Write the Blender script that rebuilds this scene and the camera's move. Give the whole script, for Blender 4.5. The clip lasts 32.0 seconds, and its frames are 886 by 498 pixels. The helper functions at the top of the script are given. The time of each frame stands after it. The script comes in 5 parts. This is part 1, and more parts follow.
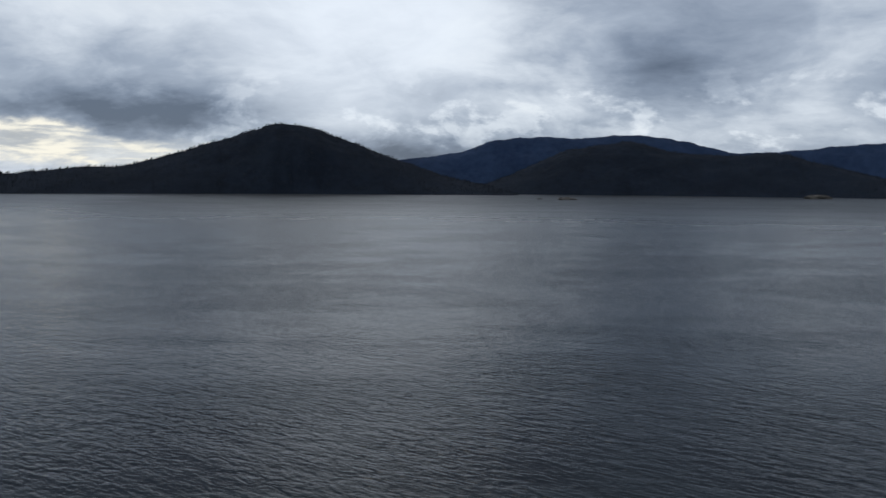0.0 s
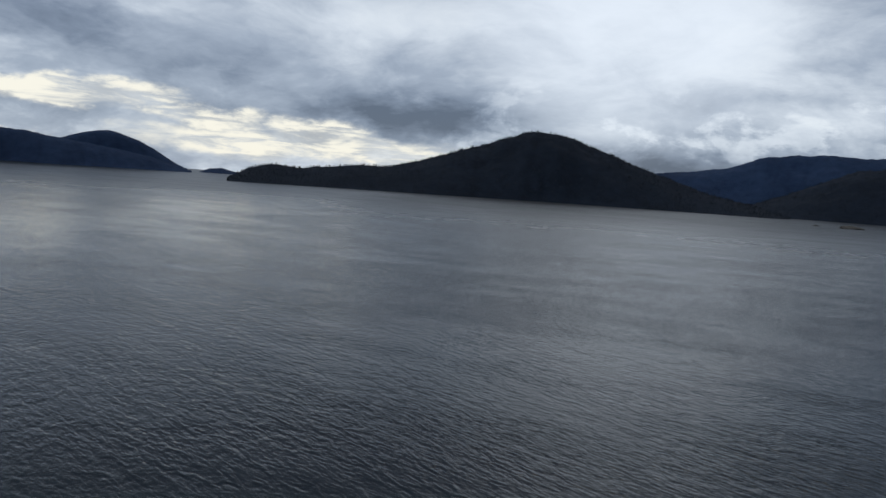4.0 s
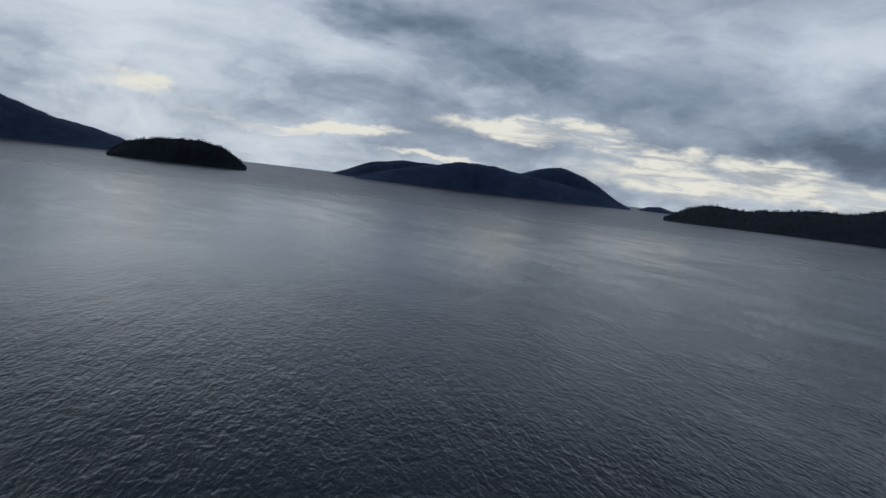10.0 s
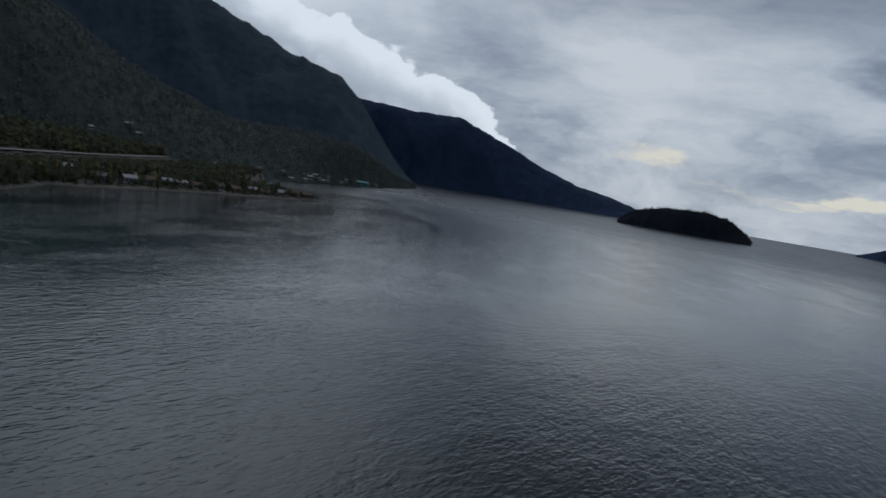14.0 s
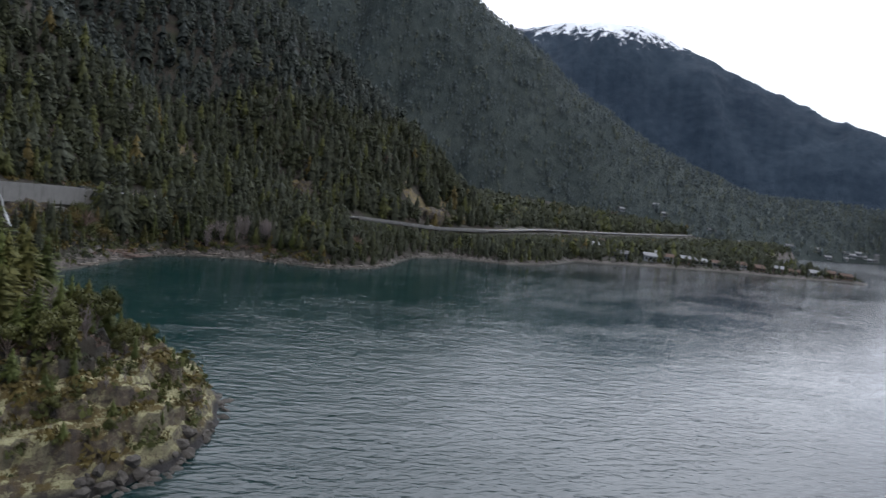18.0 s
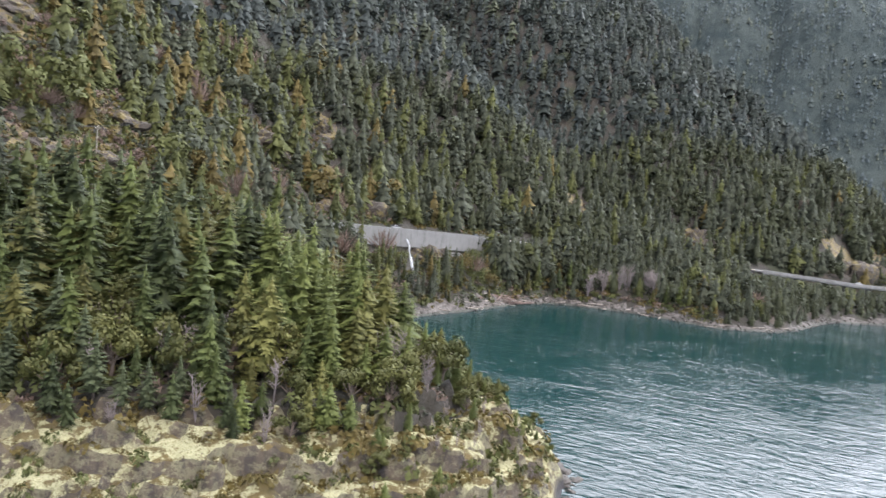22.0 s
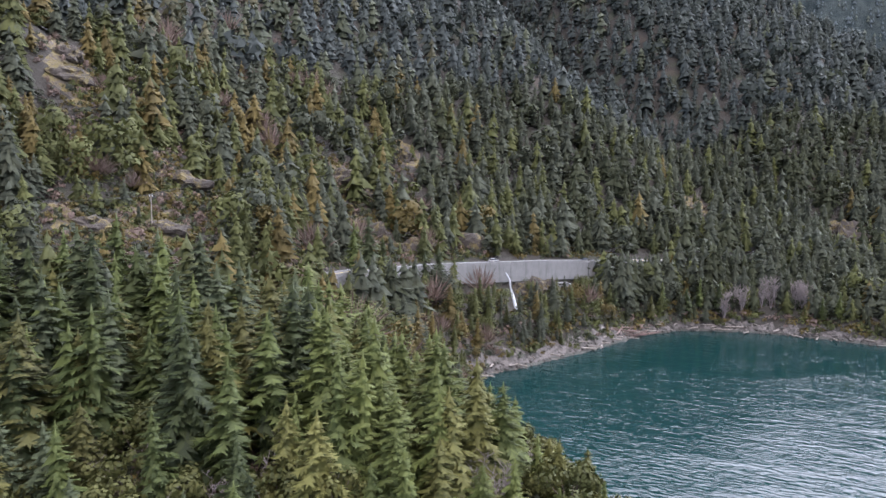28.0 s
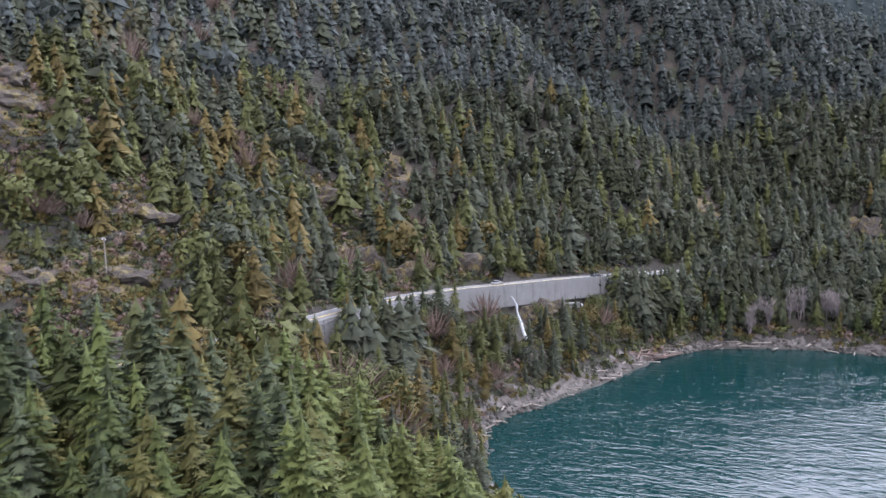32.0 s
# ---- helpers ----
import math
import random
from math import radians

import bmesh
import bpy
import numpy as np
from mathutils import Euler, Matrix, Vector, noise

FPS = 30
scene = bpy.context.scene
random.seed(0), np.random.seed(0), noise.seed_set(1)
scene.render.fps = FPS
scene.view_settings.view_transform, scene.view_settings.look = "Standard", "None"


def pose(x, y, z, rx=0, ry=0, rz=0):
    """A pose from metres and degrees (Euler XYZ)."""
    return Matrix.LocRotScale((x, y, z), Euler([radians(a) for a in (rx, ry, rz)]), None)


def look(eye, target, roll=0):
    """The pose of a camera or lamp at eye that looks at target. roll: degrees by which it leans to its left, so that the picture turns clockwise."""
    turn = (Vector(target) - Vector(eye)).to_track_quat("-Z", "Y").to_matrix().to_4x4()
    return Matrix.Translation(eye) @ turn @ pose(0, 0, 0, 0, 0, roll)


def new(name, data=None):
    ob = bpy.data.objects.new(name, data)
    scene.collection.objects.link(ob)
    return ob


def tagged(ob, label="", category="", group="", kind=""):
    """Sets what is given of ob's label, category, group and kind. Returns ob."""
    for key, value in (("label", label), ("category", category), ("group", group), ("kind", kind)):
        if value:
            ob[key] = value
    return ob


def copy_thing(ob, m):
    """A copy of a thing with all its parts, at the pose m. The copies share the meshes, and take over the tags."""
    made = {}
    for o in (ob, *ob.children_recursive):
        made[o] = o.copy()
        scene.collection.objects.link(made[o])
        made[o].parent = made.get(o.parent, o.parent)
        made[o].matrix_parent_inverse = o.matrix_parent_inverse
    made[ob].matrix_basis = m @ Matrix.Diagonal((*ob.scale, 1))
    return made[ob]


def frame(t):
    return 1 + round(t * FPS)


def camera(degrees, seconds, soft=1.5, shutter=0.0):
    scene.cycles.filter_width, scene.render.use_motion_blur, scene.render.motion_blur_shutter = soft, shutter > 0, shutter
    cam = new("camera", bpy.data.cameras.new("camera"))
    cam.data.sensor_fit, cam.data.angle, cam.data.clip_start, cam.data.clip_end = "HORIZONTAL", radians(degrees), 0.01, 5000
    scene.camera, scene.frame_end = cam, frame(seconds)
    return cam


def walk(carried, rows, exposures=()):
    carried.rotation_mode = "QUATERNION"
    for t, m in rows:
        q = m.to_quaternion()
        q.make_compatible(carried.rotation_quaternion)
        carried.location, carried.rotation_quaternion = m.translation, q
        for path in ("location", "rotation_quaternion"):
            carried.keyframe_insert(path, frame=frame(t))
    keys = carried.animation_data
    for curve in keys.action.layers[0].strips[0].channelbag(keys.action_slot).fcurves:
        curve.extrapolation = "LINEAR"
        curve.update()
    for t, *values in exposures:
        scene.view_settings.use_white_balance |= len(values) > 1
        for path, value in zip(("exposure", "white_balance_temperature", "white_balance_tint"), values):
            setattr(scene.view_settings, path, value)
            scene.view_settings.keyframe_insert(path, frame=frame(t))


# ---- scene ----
cam = camera(65.46, 32.0, soft=1.5, shutter=0.4)
EYE = 54.0  # usual height of the eye over the water

# seconds, place, then the turn to the left from +y, the tilt up and the lean
FLIGHT = [
(0, -59.02, 59.29, 53.07, -180.80, -5.41, 0.42), (0.5, -61.51, 55.53, 52.98, -178.40, -5.38, 3.96),
(1, -63.79, 51.86, 52.82, -175.72, -5.36, 3.68), (1.5, -65.81, 48.25, 52.62, -174.00, -5.35, 2.23),
(2, -67.45, 44.72, 52.53, -171.62, -5.34, 3.75), (2.5, -68.71, 41.44, 52.65, -168.72, -5.38, 4.60),
(3, -69.56, 38.36, 53.00, -165.77, -5.40, 4.60), (3.5, -70.01, 35.28, 53.50, -163.01, -5.41, 4.07),
(5.5, -68.08, 24.53, 58.90, -152.36, -5.50, 4.56), (6, -66.52, 21.62, 59.44, -149.48, -5.50, 4.52),
(6.5, -64.86, 18.68, 59.84, -146.67, -5.51, 4.47), (7, -63.08, 15.74, 60.08, -143.82, -5.50, 4.70),
(7.5, -61.17, 12.83, 60.16, -140.86, -5.53, 4.73), (8, -59.26, 9.97, 60.09, -137.93, -5.52, 4.78),
(8.5, -57.40, 7.17, 59.87, -135.22, -5.52, 4.91), (9, -55.47, 4.60, 59.52, -132.27, -5.52, 4.84),
(9.5, -53.43, 2.33, 59.05, -129.13, -5.55, 5.37), (10, -51.25, 0.44, 58.44, -125.30, -5.53, 6.66),
(10.5, -48.99, -1.08, 57.69, -120.56, -5.52, 8.24), (11, -46.63, -2.29, 56.85, -114.97, -5.50, 9.96),
(11.5, -44.09, -3.22, 56.05, -109.53, -5.48, 9.31), (12, -41.28, -4.08, 55.46, -104.64, -5.50, 8.45),
(12.5, -38.15, -5.09, 55.17, -100.01, -5.50, 7.95), (13, -34.87, -6.03, 55.05, -95.34, -5.48, 8.17),
(13.5, -31.55, -6.98, 54.97, -90.50, -5.49, 8.37), (14, -28.21, -7.82, 54.91, -85.11, -5.48, 9.62),
(14.5, -24.99, -8.17, 54.87, -79.35, -5.48, 10.33), (15, -21.77, -8.45, 54.77, -73.63, -5.47, 10.18),
(15.5, -18.52, -8.62, 54.49, -68.01, -5.47, 9.99), (17.5, -7.78, -4.46, 54.10, -47.30, -5.53, 9.09),
(18, -5.10, -3.32, 54.02, -42.84, -5.54, 7.61), (18.5, -2.51, -1.84, 54.08, -38.60, -5.55, 7.36),
(19, 0.00, 0.00, 54.00, -34.41, -5.53, 7.37), (19.5, 2.42, 2.17, 53.76, -30.21, -5.49, 7.25),
(20, 4.64, 4.49, 53.50, -26.11, -5.48, 7.11), (20.5, 6.71, 6.63, 53.47, -22.00, -5.48, 7.07),
(21, 8.64, 9.03, 53.38, -17.99, -5.49, 6.80), (21.5, 10.37, 11.82, 53.16, -14.06, -5.46, 6.66),
(22, 11.92, 14.57, 53.11, -10.21, -5.46, 6.40), (22.5, 13.16, 17.71, 52.90, -6.48, -5.42, 6.30),
(23, 14.14, 20.75, 52.90, -3.07, -5.39, 5.73), (23.5, 15.07, 23.63, 53.08, -2.12, -5.42, 1.23),
(24, 15.84, 26.39, 53.45, -1.99, -5.41, 0.27), (24.5, 16.50, 29.12, 54.05, -1.94, -5.33, 0.09),
(25, 16.86, 32.13, 55.01, -1.92, -5.26, 0.07), (25.5, 17.14, 35.06, 56.23, -1.88, -5.28, 0.10),
(27.5, 17.68, 47.01, 60.65, -1.65, -5.33, 0.18), (28, 17.69, 50.22, 61.66, -1.55, -5.39, 0.18),
(28.5, 17.53, 53.58, 62.63, -1.47, -5.43, 0.19), (29, 17.43, 56.94, 63.50, -1.38, -5.45, 0.24),
(29.5, 17.38, 60.27, 64.15, -1.28, -5.40, 0.20), (30, 17.22, 63.44, 64.77, -1.21, -5.39, 0.18),
(30.5, 17.15, 66.62, 65.67, -1.11, -5.41, 0.19), (31, 17.21, 69.86, 66.74, -0.96, -5.50, 0.20),
(31.5, 17.03, 73.09, 67.63, -0.91, -5.49, 0.18), (32, 16.92, 76.20, 68.74, -2.10, -5.54, -2.20)]


def flown(t, x, y, z, yaw, tilt, lean):
    a, b = radians(yaw), radians(tilt)
    way = Vector((-math.sin(a) * math.cos(b), math.cos(a) * math.cos(b), math.sin(b)))
    return t, look((x, y, z), Vector((x, y, z)) + way, lean)


walk(cam, [flown(*row) for row in FLIGHT], exposures=[(0, -0.1, 6750, 10), (8, -0.25, 6600, 9), (10, -0.4, 6550, 10), (12.5, -0.65, 6450, 10), (14, -0.65, 6500, 10), (15.5, -0.45, 6550, 11), (17.5, 0.75, 6750, 14), (19, 1.8, 6900, 17), (20, 2.3, 7000, 18), (21, 2.68, 7000, 18), (22, 2.82, 7000, 18), (23.5, 2.7, 7000, 18), (25, 2.65, 6750, 22), (28, 2.55, 6550, 24), (32, 2.5, 6420, 24)])

# ---- sky and light ----
SUN_AZ, SUN_EL = 168.0, 62.0


def way_of(az, el):
    a, e = radians(az), radians(el)
    return Vector((math.sin(a) * math.cos(e), math.cos(a) * math.cos(e), math.sin(e)))


class Tree:
    """A small helper for node trees."""

    def __init__(self, nt):
        self.nt = nt

    def add(self, kind, inputs=(), **props):
        n = self.nt.nodes.new(kind)
        for k, v in props.items():
            setattr(n, k, v)
        for key, v in dict(inputs).items():
            if isinstance(v, bpy.types.NodeSocket):
                self.nt.links.new(v, n.inputs[key])
            else:
                n.inputs[key].default_value = v
        return n

    def math(self, op, a, b=0.0, clamp=False):
        return self.add("ShaderNodeMath", {0: a, 1: b}, operation=op, use_clamp=clamp).outputs[0]

    def vmath(self, op, a, b=(0, 0, 0)):
        return self.add("ShaderNodeVectorMath", {0: a, 1: b}, operation=op)

    def noise(self, vec, scale, detail=4.0, rough=0.55, dist=0.0):
        return self.add("ShaderNodeTexNoise", {"Vector": vec, "Scale": scale, "Detail": detail, "Roughness": rough, "Distortion": dist}).outputs["Fac"]

    def ramp(self, fac, stops):
        n = self.add("ShaderNodeValToRGB", {"Fac": fac})
        while len(n.color_ramp.elements) < len(stops):
            n.color_ramp.elements.new(0.5)
        for e, (p, c) in zip(n.color_ramp.elements, stops):
            e.position, e.color = p, (*c, 1)
        return n.outputs["Color"]

    def mix(self, fac, a, b, blend="MIX"):
        n = self.nt.nodes.new("ShaderNodeMix")
        n.data_type, n.blend_type = "RGBA", blend
        for key, v in ((0, fac), (6, a), (7, b)):
            if isinstance(v, bpy.types.NodeSocket):
                self.nt.links.new(v, n.inputs[key])
            else:
                n.inputs[key].default_value = v if key == 0 else (*v, 1) if len(v) == 3 else v
        return n.outputs[2]

    def range(self, v, a, b, c=0.0, d=1.0, smooth=True):
        n = self.add("ShaderNodeMapRange", {"Value": v, "From Min": a, "From Max": b, "To Min": c, "To Max": d}, interpolation_type="SMOOTHSTEP" if smooth else "LINEAR")
        return n.outputs[0]


# cloud layout: azimuth, elevation, half width, half height, how much brighter (+) or darker (-)
CLOUDS = [(155, 5.4, 10, 1.5, -0.5), (150, 8.5, 10, 2.0, -0.12), (181, 11.5, 10, 3.0, 0.3), (198, 8.3, 5.5, 2.2, -0.3), (177, 2.6, 6, 1.6, -0.42), (186, 6.2, 7, 0.9, 0.2), (195, 4.6, 4, 0.7, 0.3), (207, 5.0, 5, 2.0, 0.25),
          (119, 12.2, 6, 1.4, -0.5), (130, 10.0, 7, 1.5, -0.46), (142, 7.6, 8, 1.4, -0.16), (158, 13, 9, 2.0, 0.2), (110, 8.5, 14, 3.5, 0.1), (97, 12.5, 10, 1.2, 0.14), (70, 12.5, 14, 4, 0.36), (100, 9, 16, 8, 0.24), (118, 1.0, 16, 1.3, 0.16), (122, 6.8, 10, 0.8, -0.14)]
# breaks in the cover that let warm light through: azimuth, elevation, half width, half height, share
BREAKS = [(132.5, 5.0, 6, 0.9, 1.0), (149, 2.4, 12, 1.3, 1.0), (101, 5.0, 4.5, 0.8, 0.6), (113.5, 3.2, 7, 0.6, 0.75), (124, 1.9, 7, 0.4, 0.5), (140, 3.9, 4, 0.7, 0.6)]


def make_world():
    world = bpy.data.worlds.new("overcast")
    scene.world = world
    world.use_nodes = True
    nt = world.node_tree
    nt.nodes.clear()
    g = Tree(nt)
    d = g.add("ShaderNodeTexCoord").outputs["Generated"]
    sep = g.add("ShaderNodeSeparateXYZ", {0: d})
    z = sep.outputs["Z"]
    # the cover as a flat layer overhead, drawn out towards the horizon
    up = g.math("ADD", g.math("MAXIMUM", z, 0.0), 0.34)
    flat = g.add("ShaderNodeCombineXYZ", {0: g.math("DIVIDE", sep.outputs["X"], up), 1: g.math("DIVIDE", sep.outputs["Y"], up), 2: g.math("MULTIPLY", z, 3.0)}).outputs[0]
    warp = g.add("ShaderNodeTexNoise", {"Vector": flat, "Scale": 0.7, "Detail": 5.0, "Roughness": 0.55}).outputs["Color"]
    q = g.vmath("ADD", flat, g.vmath("MULTIPLY", warp, (0.8, 0.8, 0.8)).outputs[0]).outputs[0]
    wsep = g.add("ShaderNodeSeparateColor", {0: g.add("ShaderNodeTexNoise", {"Vector": g.vmath("MULTIPLY", d, (7, 7, 16)).outputs[0], "Scale": 1.0, "Detail": 7.0, "Roughness": 0.6}).outputs["Color"]})
    az = g.math("FLOORED_MODULO", g.math("MULTIPLY", g.math("ARCTAN2", sep.outputs["X"], sep.outputs["Y"]), 57.296), 360.0)
    el = g.math("MULTIPLY", g.math("ARCSINE", z), 57.296)
    waz = g.math("ADD", az, g.math("MULTIPLY", g.math("SUBTRACT", wsep.outputs[0], 0.5), 16.0))
    wel = g.math("ADD", el, g.math("MULTIPLY", g.math("SUBTRACT", wsep.outputs[1], 0.5), 5.0))

    def blob(a, e, w, h, k):
        x = g.math("DIVIDE", g.math("SUBTRACT", waz, a), w)
        y = g.math("DIVIDE", g.math("SUBTRACT", wel, e), h)
        return g.math("MULTIPLY", g.math("EXPONENT", g.math("MULTIPLY", g.math("ADD", g.math("MULTIPLY", x, x), g.math("MULTIPLY", y, y)), -1.0)), k)

    lump = g.noise(q, 2.1, 10, 0.6, 0.15)
    behind = g.noise(g.vmath("ADD", q, (0.03, 0.06, 0.12)).outputs[0], 2.1, 10, 0.6, 0.15)
    cover = g.math("ADD", g.math("MULTIPLY", g.math("SUBTRACT", lump, 0.5), 1.35), g.math("MULTIPLY", g.math("SUBTRACT", behind, lump), 1.3))
    cover = g.math("ADD", cover, 0.56)
    heap = g.range(g.noise(g.vmath("MULTIPLY", d, (10, 10, 19)).outputs[0], 1.0, 8, 0.58, 0.25), 0.5, 0.6, -0.06, 0.2)
    cover = g.math("ADD", cover, g.math("MULTIPLY", heap, g.math("MULTIPLY", g.range(el, 11, 5), g.range(az, 145, 175, 0.35, 1.0))))
    for row in CLOUDS:
        cover = g.math("ADD", cover, blob(*row))
    cloud = g.ramp(cover, [(0.0, (0.135, 0.165, 0.22)), (0.25, (0.27, 0.315, 0.395)), (0.5, (0.47, 0.52, 0.6)), (0.78, (0.85, 0.88, 0.92)), (1.0, (1.05, 1.06, 1.06))])
    gaps = None
    for row in BREAKS:
        one = blob(*row)
        gaps = one if gaps is None else g.math("MAXIMUM", gaps, one)
    torn = g.range(g.noise(g.vmath("MULTIPLY", d, (9, 9, 60)).outputs[0], 1.0, 7, 0.62, 0.4), 0.36, 0.6)
    cloud = g.mix(g.math("MULTIPLY", g.range(gaps, 0.12, 0.5), g.range(torn, 0, 1, 0.25, 1.0)), cloud, (1.28, 1.16, 0.95))
    # overhead: dim cover, paler northward; glows added south and east to brighten water and land
    cloud = g.mix(g.range(z, 0.21, 0.4, 0.0, 0.88), cloud, (0.19, 0.22, 0.275))
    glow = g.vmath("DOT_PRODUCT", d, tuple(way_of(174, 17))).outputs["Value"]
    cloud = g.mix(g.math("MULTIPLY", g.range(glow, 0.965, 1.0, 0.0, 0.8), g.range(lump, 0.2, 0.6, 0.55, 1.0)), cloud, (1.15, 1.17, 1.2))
    east = g.vmath("DOT_PRODUCT", d, tuple(way_of(52, 30))).outputs["Value"]
    cloud = g.mix(g.math("MULTIPLY", g.range(east, 0.77, 0.96), g.range(z, 0.15, 0.35, 0.3, 0.95)), cloud, (1.32, 1.35, 1.4))
    # unseen bright patch high in the north-east, added to light slopes and ripples
    high = g.vmath("DOT_PRODUCT", d, tuple(way_of(48, 50))).outputs["Value"]
    cloud = g.mix(g.math("MULTIPLY", g.range(high, 0.78, 0.97), g.range(lump, 0.15, 0.6, 0.6, 1.0)), cloud, (2.5, 2.6, 2.7))
    north = g.vmath("DOT_PRODUCT", d, tuple(way_of(35, 14))).outputs["Value"]
    cloud = g.mix(g.range(north, 0.87, 0.96, 0.0, 0.7), cloud, (1.2, 1.24, 1.3))
    # a white bank of cloud that spills down along the ridge in the east
    brow = g.add("ShaderNodeFloatCurve", {"Value": g.range(az, 40, 100, 0, 1, False)})
    curve = brow.mapping.curves[0]
    for k, (x, y) in enumerate(((0.0, 0.9), (0.4, 0.7), (0.55, 0.56), (0.66, 0.47), (0.75, 0.4), (0.8, 0.27), (0.86, 0.12))):
        if k < 2:
            curve.points[k].location = (x, y)
        else:
            curve.points.new(x, y)
    brow.mapping.update()
    puff = g.noise(g.vmath("MULTIPLY", d, (17, 17, 19)).outputs[0], 1.0, 8, 0.52, 0.2)
    top = g.math("ADD", g.math("MULTIPLY", brow.outputs[0], 20.0), g.math("MULTIPLY", g.math("SUBTRACT", puff, 0.5), 6.5))
    bank = g.math("MULTIPLY", g.range(g.math("SUBTRACT", top, el), 0.0, 0.45), g.math("MULTIPLY", g.range(az, 50, 60), g.range(az, 94, 90)))
    shade = g.math("ADD", g.math("MULTIPLY", puff, 0.5), g.range(g.math("SUBTRACT", top, el), 0.0, 4.0, 0.42, 0.0))
    cloud = g.mix(bank, cloud, g.mix(g.range(shade, 0.12, 0.6), (0.55, 0.6, 0.67), (1.35, 1.37, 1.39)))
    sky = g.add("ShaderNodeTexSky", sky_type="NISHITA", sun_disc=False, sun_elevation=radians(SUN_EL), sun_rotation=radians(SUN_AZ))
    clear = g.mix(1.0, sky.outputs[0], (0.1, 0.1, 0.1), "MULTIPLY")
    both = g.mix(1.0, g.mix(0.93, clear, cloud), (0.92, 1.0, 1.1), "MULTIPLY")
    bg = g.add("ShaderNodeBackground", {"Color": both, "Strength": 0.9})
    nt.links.new(bg.outputs[0], g.add("ShaderNodeOutputWorld").inputs[0])


make_world()
sun = new("sun", bpy.data.lights.new("sun", "SUN"))
sun.data.energy, sun.data.angle, sun.data.color = 0.6, radians(25), (1.0, 0.96, 0.9)
sun.matrix_world = look(way_of(SUN_AZ, SUN_EL) * 100, (0, 0, 0))


# ---- materials ----
def material(name):
    m = bpy.data.materials.new(name)
    m.use_nodes = True
    nt = m.node_tree
    nt.nodes.clear()
    g = Tree(nt)
    bsdf = g.add("ShaderNodeBsdfPrincipled")
    nt.links.new(bsdf.outputs[0], g.add("ShaderNodeOutputMaterial").inputs[0])
    return m, g, bsdf


def link(g, out, bsdf, key):
    g.nt.links.new(out, bsdf.inputs[key])


def here(g):
    return g.add("ShaderNodeNewGeometry").outputs["Position"]


def bump(g, bsdf, height, strength, dist):
    link(g, g.add("ShaderNodeBump", {"Height": height, "Strength": strength, "Distance": dist}).outputs[0], bsdf, "Normal")


def leaf_light(g, bsdf, colour, share):
    """Lets some of the light through the leaves."""
    out = next(n for n in g.nt.nodes if n.bl_idname == "ShaderNodeOutputMaterial")
    thin = g.add("ShaderNodeBsdfTranslucent", {"Color": colour})
    both = g.add("ShaderNodeMixShader", {0: share, 1: bsdf.outputs[0], 2: thin.outputs[0]})
    g.nt.links.new(both.outputs[0], out.inputs[0])


def foliage(name, dark, light, island=True):
    m, g, b = material(name)
    rnd = g.add("ShaderNodeNewGeometry").outputs["Random Per Island"] if island else g.add("ShaderNodeObjectInfo").outputs["Random"]
    p = here(g)
    n = g.noise(p, 1.3, 4, 0.65)
    each = g.range(g.noise(g.vmath("MULTIPLY", p, (0.16, 0.16, 0.02)).outputs[0], 1.0, 2), 0.3, 0.7)
    k = g.math("ADD", g.math("MULTIPLY", g.math("ADD", rnd, n), 0.28), g.math("MULTIPLY", each, 0.5))
    c = g.mix(k, dark, light)
    link(g, c, b, "Base Color")
    leaf_light(g, b, c, 0.2)
    b.inputs["Roughness"].default_value = 0.75
    b.inputs["Specular IOR Level"].default_value = 0.2
    return m


def plain(name, a, b2, scale=1.0, rough=0.8, bumps=0.0, metal=0.0):
    m, g, b = material(name)
    p = here(g)
    n = g.noise(p, scale, 6, 0.6)
    n2 = g.noise(p, scale * 0.13, 3)
    link(g, g.mix(g.math("ADD", g.math("MULTIPLY", n, 0.6), g.math("MULTIPLY", n2, 0.4)), a, b2), b, "Base Color")
    b.inputs["Roughness"].default_value, b.inputs["Metallic"].default_value = rough, metal
    if bumps:
        bump(g, b, n, bumps, 0.3 / scale)
    return m


